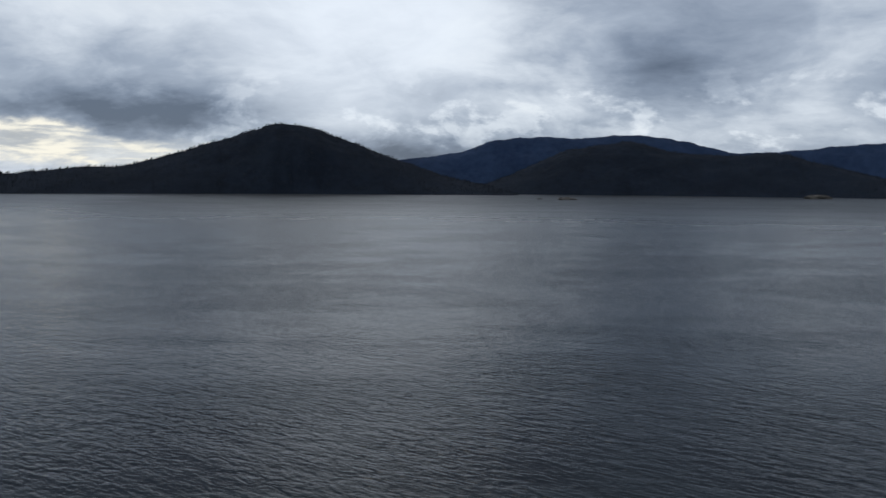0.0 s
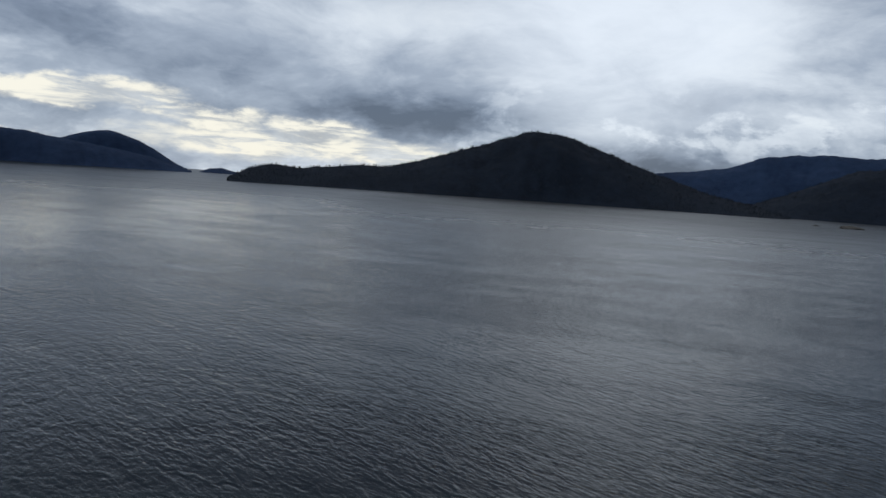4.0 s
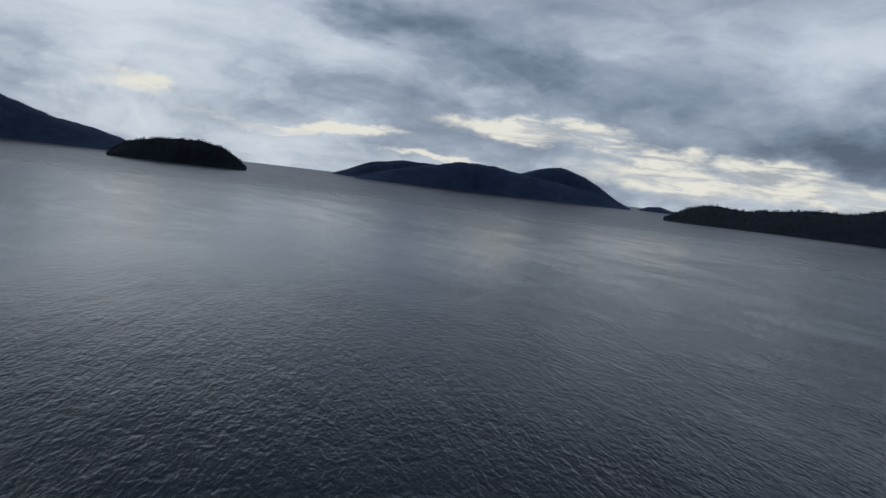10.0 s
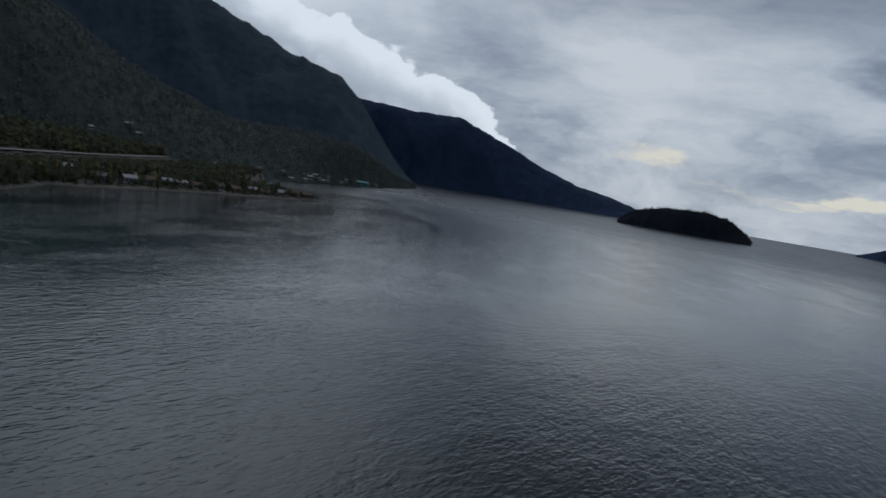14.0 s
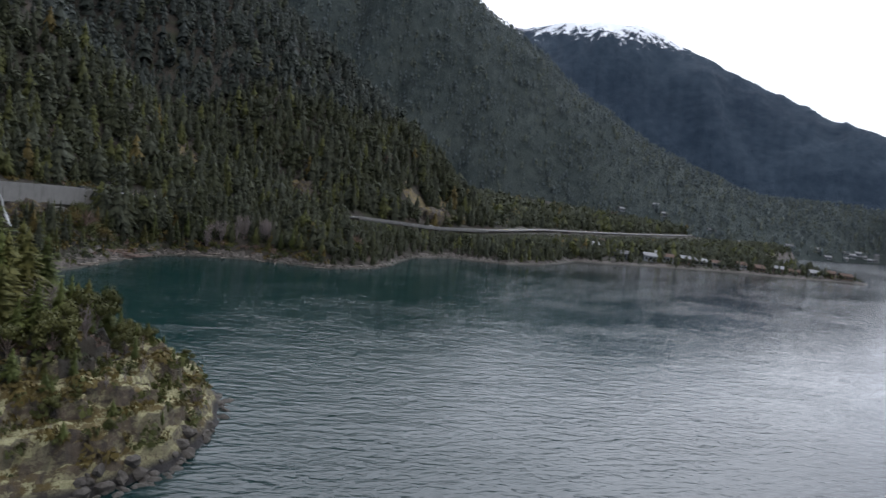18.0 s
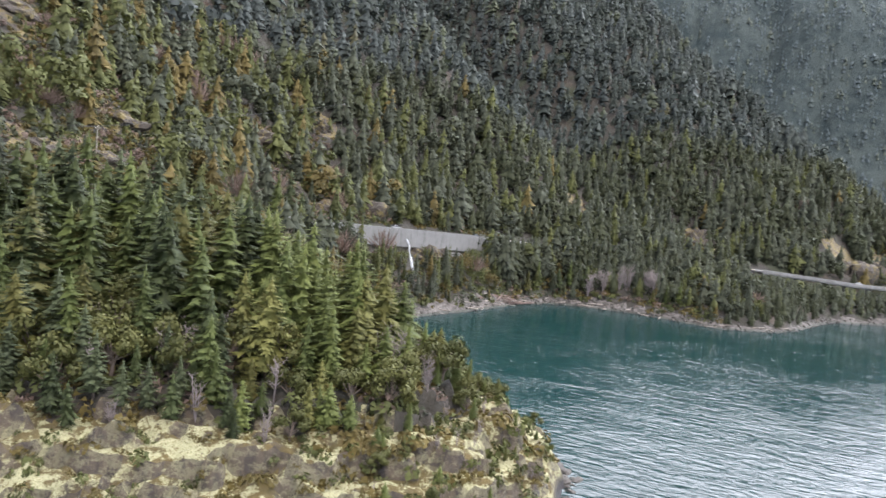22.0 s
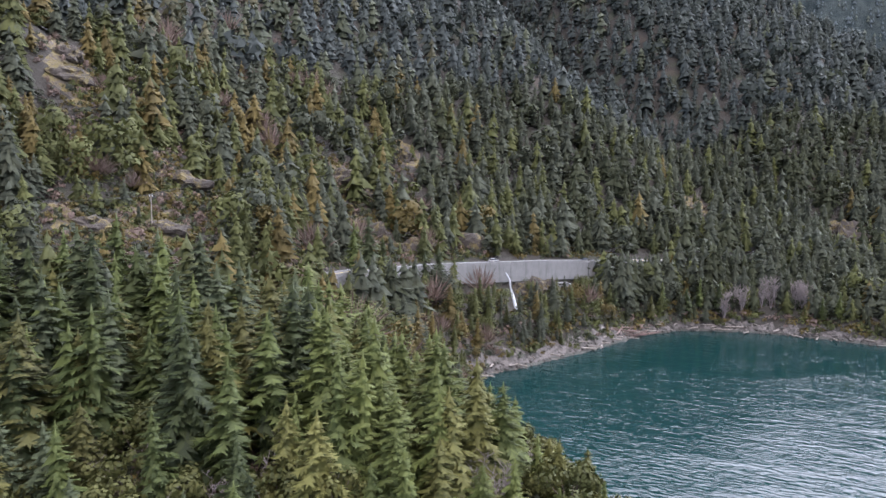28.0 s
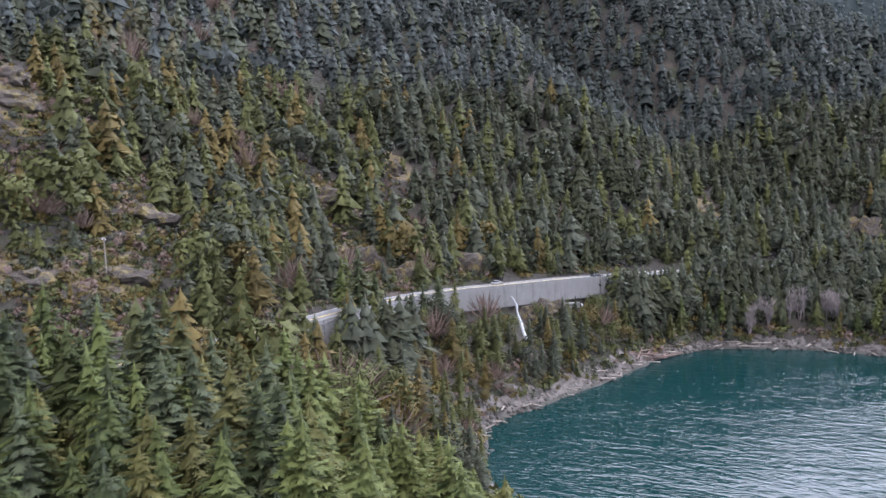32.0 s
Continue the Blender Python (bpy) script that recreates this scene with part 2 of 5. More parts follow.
def make_water():
    m, g, b = material("sea_water")
    p = here(g)
    wide = g.noise(p, 0.006, 4, 0.55, 0.4)
    away = g.vmath("DISTANCE", p, (110, 330, 0)).outputs["Value"]
    cove = g.mix(wide, (0.001, 0.0145, 0.0142), (0.002, 0.0215, 0.021))
    deep = g.mix(wide, (0.002, 0.005, 0.008), (0.004, 0.008, 0.011))
    link(g, g.mix(g.range(away, 150, 400), cove, deep), b, "Base Color")
    b.inputs["IOR"].default_value = 1.33
    # gusts ruffle some stretches and leave others smooth; the cove lies in the lee
    gust = g.noise(g.vmath("MULTIPLY", p, (0.0035, 0.009, 1)).outputs[0], 1.0, 5, 0.6, 1.2)
    cat = g.noise(g.vmath("MULTIPLY", p, (0.02, 0.035, 1)).outputs[0], 1.0, 4, 0.6, 0.6)
    wind = g.range(g.math("ADD", gust, g.math("MULTIPLY", g.math("SUBTRACT", cat, 0.5), 0.5)), 0.34, 0.66)
    y = g.add("ShaderNodeSeparateXYZ", {0: p}).outputs["Y"]
    lee = g.range(g.math("ADD", y, g.range(cat, 0.3, 0.7, -30, 30)), 60, 280, 1.0, 0.0)
    x = g.add("ShaderNodeSeparateXYZ", {0: p}).outputs["X"]
    calm = g.range(g.math("ADD", g.math("ADD", x, g.math("MULTIPLY", y, 0.35)), g.range(gust, 0.3, 0.7, -120, 120)), 60, 280, 1.0, 0.4)
    reach = g.range(g.vmath("LENGTH", p).outputs["Value"], 250, 2200, 0.0, 0.24)
    link(g, g.math("ADD", reach, g.math("ADD", g.math("MULTIPLY", g.range(lee, 0, 1, 0.05, 0.17), calm), g.math("MULTIPLY", wind, 0.04))), b, "Roughness")
    q = g.add("ShaderNodeVectorRotate", {"Vector": p, "Angle": 0.5}).outputs[0]
    w0 = g.noise(g.vmath("MULTIPLY", q, (0.03, 0.085, 1)).outputs[0], 1.0, 2, 0.5, 0.5)
    w1 = g.noise(g.vmath("MULTIPLY", q, (0.19, 0.46, 1)).outputs[0], 1.0, 1.5, 0.5, 0.7)
    w2 = g.noise(g.vmath("MULTIPLY", q, (0.46, 1.1, 1)).outputs[0], 1.0, 2, 0.5, 0.5)
    hgt = g.math("ADD", g.math("MULTIPLY", w0, 0.55), g.math("ADD", g.math("MULTIPLY", w1, 0.42), g.math("MULTIPLY", w2, 0.22)))
    force = g.math("MULTIPLY", g.range(wind, 0, 1, 0.55, 1.0), g.math("MAXIMUM", calm, g.range(lee, 0, 1, 0.5, 0.4)))
    link(g, g.add("ShaderNodeBump", {"Height": hgt, "Strength": force, "Distance": 1.0}).outputs[0], b, "Normal")
    return m


WATER = make_water()
def make_cliff():
    m, g, b = material("lichened_rock")
    p = here(g)
    up = g.add("ShaderNodeSeparateXYZ", {0: g.add("ShaderNodeNewGeometry").outputs["True Normal"]}).outputs["Z"]
    stone = g.mix(g.noise(p, 0.9, 9, 0.7), (0.026, 0.019, 0.012), (0.13, 0.1, 0.068))
    # dark streaks where water runs down the steep faces
    run = g.range(g.noise(g.vmath("MULTIPLY", p, (0.7, 0.7, 0.1)).outputs[0], 1.0, 6, 0.6, 0.3), 0.46, 0.6)
    stone = g.mix(g.math("MULTIPLY", run, 0.6), stone, (0.022, 0.018, 0.017))
    patch = g.noise(p, 0.1, 4, 0.6)
    lichen = g.range(g.math("ADD", g.math("MULTIPLY", g.noise(g.vmath("MULTIPLY", p, (0.7, 0.7, 1.1)).outputs[0], 0.8, 10, 0.72), 0.7), g.math("MULTIPLY", patch, 0.5)), 0.565, 0.62)
    spots = g.range(g.noise(p, 2.4, 8, 0.75), 0.36, 0.48)
    moss = g.range(g.noise(g.vmath("ADD", p, (31, 7, 3)).outputs[0], 0.17, 10, 0.72), 0.36, 0.46)
    mossy = g.mix(g.noise(p, 0.5, 7, 0.68), (0.034, 0.035, 0.009), (0.16, 0.105, 0.026))
    c = g.mix(g.math("MULTIPLY", moss, g.range(up, 0.35, 0.75)), stone, mossy)
    c = g.mix(g.math("MULTIPLY", g.math("MULTIPLY", lichen, spots), g.range(up, 0.3, 0.7, 0.25, 1.0)), c, g.mix(g.noise(p, 3.0, 5), (0.2, 0.19, 0.09), (0.47, 0.45, 0.26)))
    tide = g.range(g.math("ADD", g.add("ShaderNodeSeparateXYZ", {0: p}).outputs["Z"], g.noise(p, 0.4, 5)), 1.4, 3.0)
    c = g.mix(tide, (0.022, 0.02, 0.02), c)
    link(g, c, b, "Base Color")
    b.inputs["Roughness"].default_value = 0.9
    bump(g, b, g.noise(p, 0.7, 10, 0.74, 0.15), 1.0, 1.5)
    return m


def make_floor():
    m, g, b = material("forest_floor")
    p = here(g)
    c = g.mix(g.noise(p, 0.5, 7, 0.65), (0.008, 0.009, 0.006), (0.032, 0.025, 0.017))
    c = g.mix(g.range(g.noise(p, 0.045, 5, 0.6), 0.52, 0.62), c, (0.022, 0.026, 0.011))
    bare = g.range(g.noise(g.vmath("ADD", p, (5, 3, 40)).outputs[0], 0.03, 6, 0.65), 0.56, 0.64)
    c = g.mix(bare, c, g.mix(g.noise(p, 0.6, 6), (0.018, 0.014, 0.01), (0.062, 0.045, 0.03)))
    link(g, c, b, "Base Color")
    b.inputs["Roughness"].default_value = 0.95
    bump(g, b, g.noise(p, 0.6, 7, 0.7), 0.8, 0.7)
    return m


def make_far(name, dark, light, snow=0.0, scale=0.02):
    m, g, b = material(name)
    p = here(g)
    n = g.math("ADD", g.math("MULTIPLY", g.noise(p, scale, 8, 0.68), 0.6), g.math("MULTIPLY", g.noise(p, scale * 0.15, 4), 0.4))
    c = g.mix(g.range(n, 0.35, 0.65), dark, light)
    if snow:
        z = g.add("ShaderNodeSeparateXYZ", {0: p}).outputs["Z"]
        edge = g.math("ADD", z, g.math("MULTIPLY", g.math("SUBTRACT", g.noise(g.vmath("MULTIPLY", p, (1, 1, 0.3)).outputs[0], 0.018, 7, 0.7), 0.5), 620.0))
        c = g.mix(g.range(edge, snow, snow + 60), c, (0.75, 0.78, 0.82))
    link(g, c, b, "Base Color")
    b.inputs["Roughness"].default_value = 0.95
    b.inputs["Specular IOR Level"].default_value = 0.1
    bump(g, b, g.noise(p, scale * 3, 7, 0.75), 0.8, 0.2 / scale)
    return m


def make_beach():
    m, g, b = material("stony_beach")
    p = here(g)
    cell = g.add("ShaderNodeTexVoronoi", {"Vector": p, "Scale": 0.9}).outputs["Color"]
    c = g.mix(g.add("ShaderNodeSeparateColor", {0: cell}).outputs[0], (0.028, 0.024, 0.02), (0.11, 0.097, 0.085))
    tide = g.range(g.add("ShaderNodeSeparateXYZ", {0: p}).outputs["Z"], 0.4, 1.1)
    link(g, g.mix(tide, (0.04, 0.038, 0.03), c), b, "Base Color")
    b.inputs["Roughness"].default_value = 0.9
    bump(g, b, g.noise(p, 1.2, 7, 0.7), 0.9, 0.5)
    return m


def make_outcrop(moss=0.43, tone=1.0):
    m, g, b = material("mossy_outcrop")
    p = here(g)
    c = g.mix(g.noise(p, 0.8, 8, 0.68), [v * tone for v in (0.026, 0.021, 0.016)], [v * tone for v in (0.12, 0.097, 0.075)])
    c = g.mix(g.range(g.noise(p, 0.32, 9, 0.7, 0.4), moss, moss + 0.12), c, g.mix(g.noise(p, 0.7, 7, 0.65), (0.045, 0.04, 0.014), (0.19, 0.145, 0.05)))
    link(g, c, b, "Base Color")
    b.inputs["Roughness"].default_value = 0.9
    bump(g, b, g.noise(p, 0.7, 8, 0.7, 0.4), 1.0, 0.9)
    return m


OUTCROP = make_outcrop()
BEACH = make_beach()
GROUND = make_floor()
CLIFF = make_cliff()
ASPHALT = plain("asphalt", (0.08, 0.08, 0.08), (0.14, 0.14, 0.137), 0.8, 0.9)
def make_concrete():
    m, g, b = material("stained_concrete")
    p = here(g)
    c = g.mix(g.noise(p, 0.35, 6, 0.6), (0.12, 0.12, 0.114), (0.215, 0.215, 0.205))
    run = g.range(g.noise(g.vmath("MULTIPLY", p, (0.35, 0.35, 0.06)).outputs[0], 1.0, 6, 0.65), 0.48, 0.72)
    c = g.mix(g.math("MULTIPLY", run, 0.55), c, (0.06, 0.062, 0.056))
    link(g, c, b, "Base Color")
    b.inputs["Roughness"].default_value = 0.9
    bump(g, b, g.noise(p, 0.8, 6), 0.2, 0.3)
    return m


CONCRETE = make_concrete()
# near-black base colour, tinted with the blue of far haze
HAZE_DARK = make_far("haze_dark_forest", (0.0022, 0.0052, 0.0105), (0.007, 0.012, 0.021), 0.0, 0.035)
# the blue of distance haze is painted into these two forest colours
HAZE_BLUE = make_far("haze_blue_forest", (0.008, 0.018, 0.043), (0.016, 0.031, 0.066))
HAZE_SNOW = make_far("haze_blue_forest_and_snow", (0.014, 0.026, 0.042), (0.03, 0.047, 0.066), 940.0)
# grey-blue flank: the haze before it is mixed into the base colour
HAZE_FLANK = make_far("haze_grey_woods", (0.02, 0.029, 0.029), (0.05, 0.062, 0.057), 0.0, 0.06)
FIRS = [foliage("fir_dark", (0.012, 0.015, 0.0075), (0.05, 0.058, 0.028)), foliage("fir_green", (0.024, 0.029, 0.01), (0.09, 0.098, 0.031)),
        foliage("fir_blue", (0.018, 0.023, 0.015), (0.066, 0.074, 0.046)), foliage("fir_olive", (0.042, 0.034, 0.011), (0.126, 0.096, 0.03)),
        foliage("twig_brown", (0.075, 0.053, 0.042), (0.17, 0.122, 0.1))]
# the same four firs, bluer and with a narrower range of tone
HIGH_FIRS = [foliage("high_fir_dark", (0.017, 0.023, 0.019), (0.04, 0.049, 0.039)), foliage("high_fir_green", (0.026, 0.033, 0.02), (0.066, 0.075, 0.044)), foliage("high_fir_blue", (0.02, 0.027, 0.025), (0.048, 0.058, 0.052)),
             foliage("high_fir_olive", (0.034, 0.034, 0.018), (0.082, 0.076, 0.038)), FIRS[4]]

# ---- meshes ----
def raw_mesh(name, verts, faces, mats, index=None, smooth=False):
    """A mesh from numpy arrays; all faces have the same number of corners."""
    verts, faces = np.asarray(verts, np.float32), np.asarray(faces, np.int32)
    me = bpy.data.meshes.new(name)
    k = faces.shape[1]
    me.vertices.add(len(verts))
    me.vertices.foreach_set("co", verts.ravel())
    me.loops.add(faces.size)
    me.loops.foreach_set("vertex_index", faces.ravel())
    me.polygons.add(len(faces))
    me.polygons.foreach_set("loop_start", np.arange(0, faces.size, k, dtype=np.int32))
    for mt in mats:
        me.materials.append(mt)
    if index is not None:
        me.polygons.foreach_set("material_index", np.asarray(index, np.int32))
    me.polygons.foreach_set("use_smooth", np.full(len(faces), smooth))
    me.update(calc_edges=True)
    return me


def grid_faces(n, m):
    """Quads of an n x m grid of points."""
    i = (np.arange(n - 1)[:, None] * m + np.arange(m - 1)[None, :]).ravel()
    return np.stack([i, i + m, i + m + 1, i + 1], 1)


def fbm(x, y, seed, octaves=4):
    """Cheap smooth noise from turned sines, about -1 to 1."""
    r = np.random.RandomState(seed)
    out, amp, f = 0 * x, 1.0, 1.0
    for _ in range(octaves):
        part = 0 * x
        for _ in range(3):
            a, ph = r.uniform(0, 2 * np.pi), r.uniform(0, 2 * np.pi)
            part = part + np.sin((np.cos(a) * x + np.sin(a) * y) * f * 2 * np.pi + ph + 1.3 * np.sin(f * 2.1 * (x - y) + ph))
        out, amp, f = out + amp * part / 3, amp * 0.5, f * 2.03
    return out / 1.6


# ---- the sea: flat to 2.5 km, then closing up to the horizon ----
def sea_z(d):
    return np.clip((d - 2500) / 2400, 0, 1.2) ** 2.0 * 36


def make_sea():
    az = np.linspace(0, 2 * np.pi, 241)[:-1]
    rad = np.concatenate([[1], np.geomspace(15, 4985, 130)])
    a, r = np.meshgrid(az, rad, indexing="ij")
    v = np.stack([np.sin(a) * r, np.cos(a) * r, sea_z(r)], -1).reshape(-1, 3)
    n, m = a.shape
    i = (np.arange(n)[:, None] * m + np.arange(m - 1)[None, :])
    j = ((np.arange(n)[:, None] + 1) % n * m + np.arange(m - 1)[None, :])
    f = np.stack([i, i + 1, j + 1, j], -1).reshape(-1, 4)
    tagged(new("water", raw_mesh("water", v, f, [WATER], smooth=True)), "wide grey-green rippled sea under an overcast sky", "water", kind="structure")


make_sea()

# ---- the near coast ----
SHORE = [(-1500, -40), (-400, 50), (-150, 92), (-60, 103), (0, 100), (22, 101), (32, 104), (41, 105), (50, 114), (62, 131), (61, 142), (53, 160), (42, 182), (34, 208), (31, 238),
         (34, 260), (41, 271), (53, 279), (81, 302), (104, 325), (128, 336), (149, 333), (167, 326), (184, 315), (199, 303), (224, 304), (246, 313), (280, 341), (297, 350), (335, 355),
         (371, 333), (412, 333), (460, 348), (489, 358), (511, 351), (591, 340), (694, 318), (769, 286), (872, 262), (905, 244), (915, 250), (890, 285), (850, 340)]
INLAND = [(1000, 420), (1300, 480), (2200, 480), (2400, 2600), (-1500, 2600)]
ROAD = [(-260, 92, 38), (-130, 136, 37.5), (-80, 168, 37), (-55, 190, 36.8), (-38, 210, 36.5), (-26, 228, 36), (-13, 246, 35.3), (-3, 270, 34), (7, 293, 32), (24, 316, 30.5), (50, 332, 29.5),
        (76, 347, 28.5), (94, 356, 27.5), (130, 372, 26), (190, 385, 24), (264, 395, 22), (320, 396, 19.5), (361, 402, 17.5), (461, 434, 16), (584, 481, 16), (680, 499, 16), (950, 560, 16), (1300, 660, 16)]


def rounded(pts, n):
    """A smooth line through the points, n steps for each leg."""
    P = np.array([pts[0], *pts, pts[-1]], float)
    t = np.arange(n)[:, None] / n
    out = [0.5 * (2 * b + (c - a) * t + (2 * a - 5 * b + 4 * c - d) * t**2 + (3 * b - a - 3 * c + d) * t**3) for a, b, c, d in zip(P, P[1:], P[2:], P[3:])]
    return [tuple(p) for p in np.concatenate(out + [P[-1:]])]


LEGS = 3
LANE = rounded(ROAD, LEGS)


def to_line(x, y, pts, closed=False):
    """Distance to a broken line, signed to its left side, and the place along it (segment + part)."""
    best, side, along = np.full(x.shape, 1e9), np.ones(x.shape), np.zeros(x.shape)
    n = len(pts) if closed else len(pts) - 1
    for i in range(n):
        (ax, ay), (bx, by) = pts[i][:2], pts[(i + 1) % len(pts)][:2]
        ux, uy = bx - ax, by - ay
        t = np.clip(((x - ax) * ux + (y - ay) * uy) / (ux * ux + uy * uy), 0, 1)
        d = np.hypot(x - ax - t * ux, y - ay - t * uy)
        near = d < best
        best = np.where(near, d, best)
        side = np.where(near, np.sign(ux * (y - ay) - uy * (x - ax)), side)
        along = np.where(near, i + t, along)
    return best, side, along


def inside(x, y, pts):
    odd = np.zeros(x.shape, bool)
    for (ax, ay), (bx, by) in zip(pts, pts[1:] + pts[:1]):
        hit = ((ay > y) != (by > y)) & (x < (bx - ax) * (y - ay) / (by - ay + 1e-12) + ax)
        odd ^= hit
    return odd


def smooth01(v, a, b):
    t = np.clip((v - a) / (b - a), 0, 1)
    return t * t * (3 - 2 * t)


def ground_parts(x, y):
    ds, _, _ = to_line(x, y, SHORE)
    land = inside(x, y, SHORE + INLAND)
    s = np.where(land, ds, -ds) + 1.6 * fbm(x / 26, y / 26, 3, 3)
    dr, side, along = to_line(x, y, LANE)
    zr = np.interp(along, np.arange(len(LANE)), [p[2] for p in LANE])
    along = along / LEGS
    return s, dr * side, zr, along


def ridge_near(x, y, pts, width):
    d, _, _ = to_line(x, y, pts)
    return np.exp(-(d / width) ** 2)


def height(x, y):
    s, r, zr, along = ground_parts(x, y)
    # seaward of the road
    drop = 3.6 * smooth01(along, 4.5, 6.5) * (1 - smooth01(along, 12.5, 14)) + 3.0
    frac = np.clip(s, 0, None) / (np.clip(s, 0, None) + np.clip(-r, 0.5, None) + 4)
    low = 1.2 * smooth01(s, 0, 4) + (zr - drop) * frac ** 0.85
    head = (12.5 * (1 - np.exp(-np.clip(s, 0, None) / 7)) + 0.17 * np.clip(s, 0, None)) * (1 - smooth01(y + 0.25 * x, 165, 235)) * (x < 120)
    low = np.maximum(low, head) + 1.2 * fbm(x / 40, y / 40, 5, 4) * smooth01(s, 2, 14)
    # ledges and knobs of bare rock near the sea
    knob = 3.2 * np.abs(fbm(x / 19, y / 14, 41, 3)) + 0.9 * fbm(x / 5, y / 5, 42, 3)
    low = low + knob * smooth01(s, 0.5, 6) * (1 - smooth01(s, 22, 45)) * (r < -15)
    tilt = 0.55 * fbm(x / 15, y / 11, 47, 4)
    ledge = low / 4.2 + tilt
    shelf = 4.2 * (np.floor(ledge) + smooth01(ledge - np.floor(ledge), 0.66, 1.0) - tilt)
    craggy = 0.95 * smooth01(s, 1, 4) * (1 - smooth01(s, 22, 34)) * (y + 0.4 * x < 190)
    low = low + (shelf - low) * craggy
    # inland of the road
    up = np.clip(r - 6, 0, None)
    rise = 0.35 * np.minimum(up, 22) + 0.74 * np.clip(up - 22, 0, None)
    rise = rise * (1 - 0.34 * ridge_near(x, y, [(222, 400), (195, 490), (155, 560), (115, 660), (60, 820)], 48) + 0.06 * ridge_near(x, y, [(170, 420), (138, 473), (97, 523), (67, 608), (30, 720)], 40))
    rough = (9 * fbm(x / 160, y / 160, 8, 4) + 2.5 * fbm(x / 45, y / 45, 9, 3)) * smooth01(up, 4, 90)
    dq, side, _ = to_line(x, y, [(527, 371), (508, 406), (503, 458), (458, 582), (364, 746), (200, 1150), (0, 1700)])
    east = np.clip(-dq * side, 0, None)
    flat = 0.1 * np.minimum(up, 250) + 4 * fbm(x / 200, y / 200, 4, 3) * smooth01(up, 10, 80)
    high = zr + np.maximum(rise + rough - 0.75 * east, flat)
    z = np.where(r > 0, high, np.minimum(low, zr - drop + 0.15 * (-r)))
    z = np.where(np.abs(r) < 6.5, np.where(r > -4, zr - 0.6, np.minimum(z, zr - drop)), z)
    gap = smooth01(along, 15.3, 15.8) * (1 - smooth01(along, 17.2, 17.6))
    z = z - gap * 8.0 * (1 - smooth01(np.abs(r), 7, 14)) * (z > 9)
    return np.where(s > 0, z, np.maximum(-3.0, 0.35 * s))


def steps(*legs):
    out = [legs[0][0]]
    for a, b, d in legs:
        out += list(np.arange(a, b, d))[1:] + [b]
    return np.array(out)


GX = steps((-600, -130, 16), (-130, -70, 2.4), (-70, 68, 0.9), (68, 140, 2.4), (140, 520, 4), (520, 1300, 13))
GY = steps((60, 96, 4), (96, 150, 0.9), (150, 430, 2.6), (430, 800, 7), (800, 1500, 20))
MX, MY = np.meshgrid(GX, GY, indexing="ij")
MZ = height(MX, MY)


def ground_z(x, y):
    """Height of the built ground at points."""
    i = np.clip(np.searchsorted(GX, x) - 1, 0, len(GX) - 2)
    j = np.clip(np.searchsorted(GY, y) - 1, 0, len(GY) - 2)
    a, b = (x - GX[i]) / (GX[i + 1] - GX[i]), (y - GY[j]) / (GY[j + 1] - GY[j])
    return (1 - a) * (1 - b) * MZ[i, j] + a * (1 - b) * MZ[i + 1, j] + (1 - a) * b * MZ[i, j + 1] + a * b * MZ[i + 1, j + 1]


GLADES = [(-103, 293, 12), (-111, 303, 10), (-62, 278, 13), (-58, 246, 13), (-72, 231, 9), (-19, 361, 12), (-4, 331, 11), (8, 400, 9), (10, 326, 7), (37, 347, 10), (255, 430, 12), (172, 440, 8), (376, 446, 17), (420, 455, 11), (550, 506, 12), (68, 338, 5)]


def outcrop(x, y):
    """Bare, mossy rock on the slope."""
    out = np.zeros(x.shape, bool)
    for gx, gy, gr in GLADES:
        out |= np.hypot(x - gx, (y - gy) * 0.8) < gr * (0.75 + 0.5 * fbm(x / 14, y / 14, 63, 3))
    return out


def cleared(x, y):
    """The bare rock and the brush on the slope below it, towards the bay."""
    d = np.hypot(x - 17, y - 60)
    ux, uy = (x - 17) / d, (y - 60) / d
    return outcrop(x, y) | outcrop(x + 9 * ux, y + 9 * uy) | outcrop(x + 18 * ux, y + 18 * uy) | (outcrop(x + 26 * ux, y + 26 * uy) & (x < 60))


def make_ground():
    v = np.stack([MX, MY, MZ], -1).reshape(-1, 3)
    f = grid_faces(len(GX), len(GY))
    s, r, _, _ = ground_parts(MX, MY)
    head = (MY + 0.4 * MX < 190) & (MX < 75)
    kind = np.where(head & (s < 19 + 5 * fbm(MX / 14, MY / 14, 6, 3)), 1, np.where((s < np.where(MX < 95, 4, 1.7)) & (r < 0), 2, np.where(outcrop(MX, MY), 3, 0))).ravel()[f[:, 0]]
    ob = new("ground", raw_mesh("ground", v, f, [GROUND, CLIFF, BEACH, OUTCROP], kind, True))
    tagged(ob, "steep wooded mountainside with a rocky headland above the sea", "hillside", kind="structure")


make_ground()


# ---- far ranges ----
CREST = {}


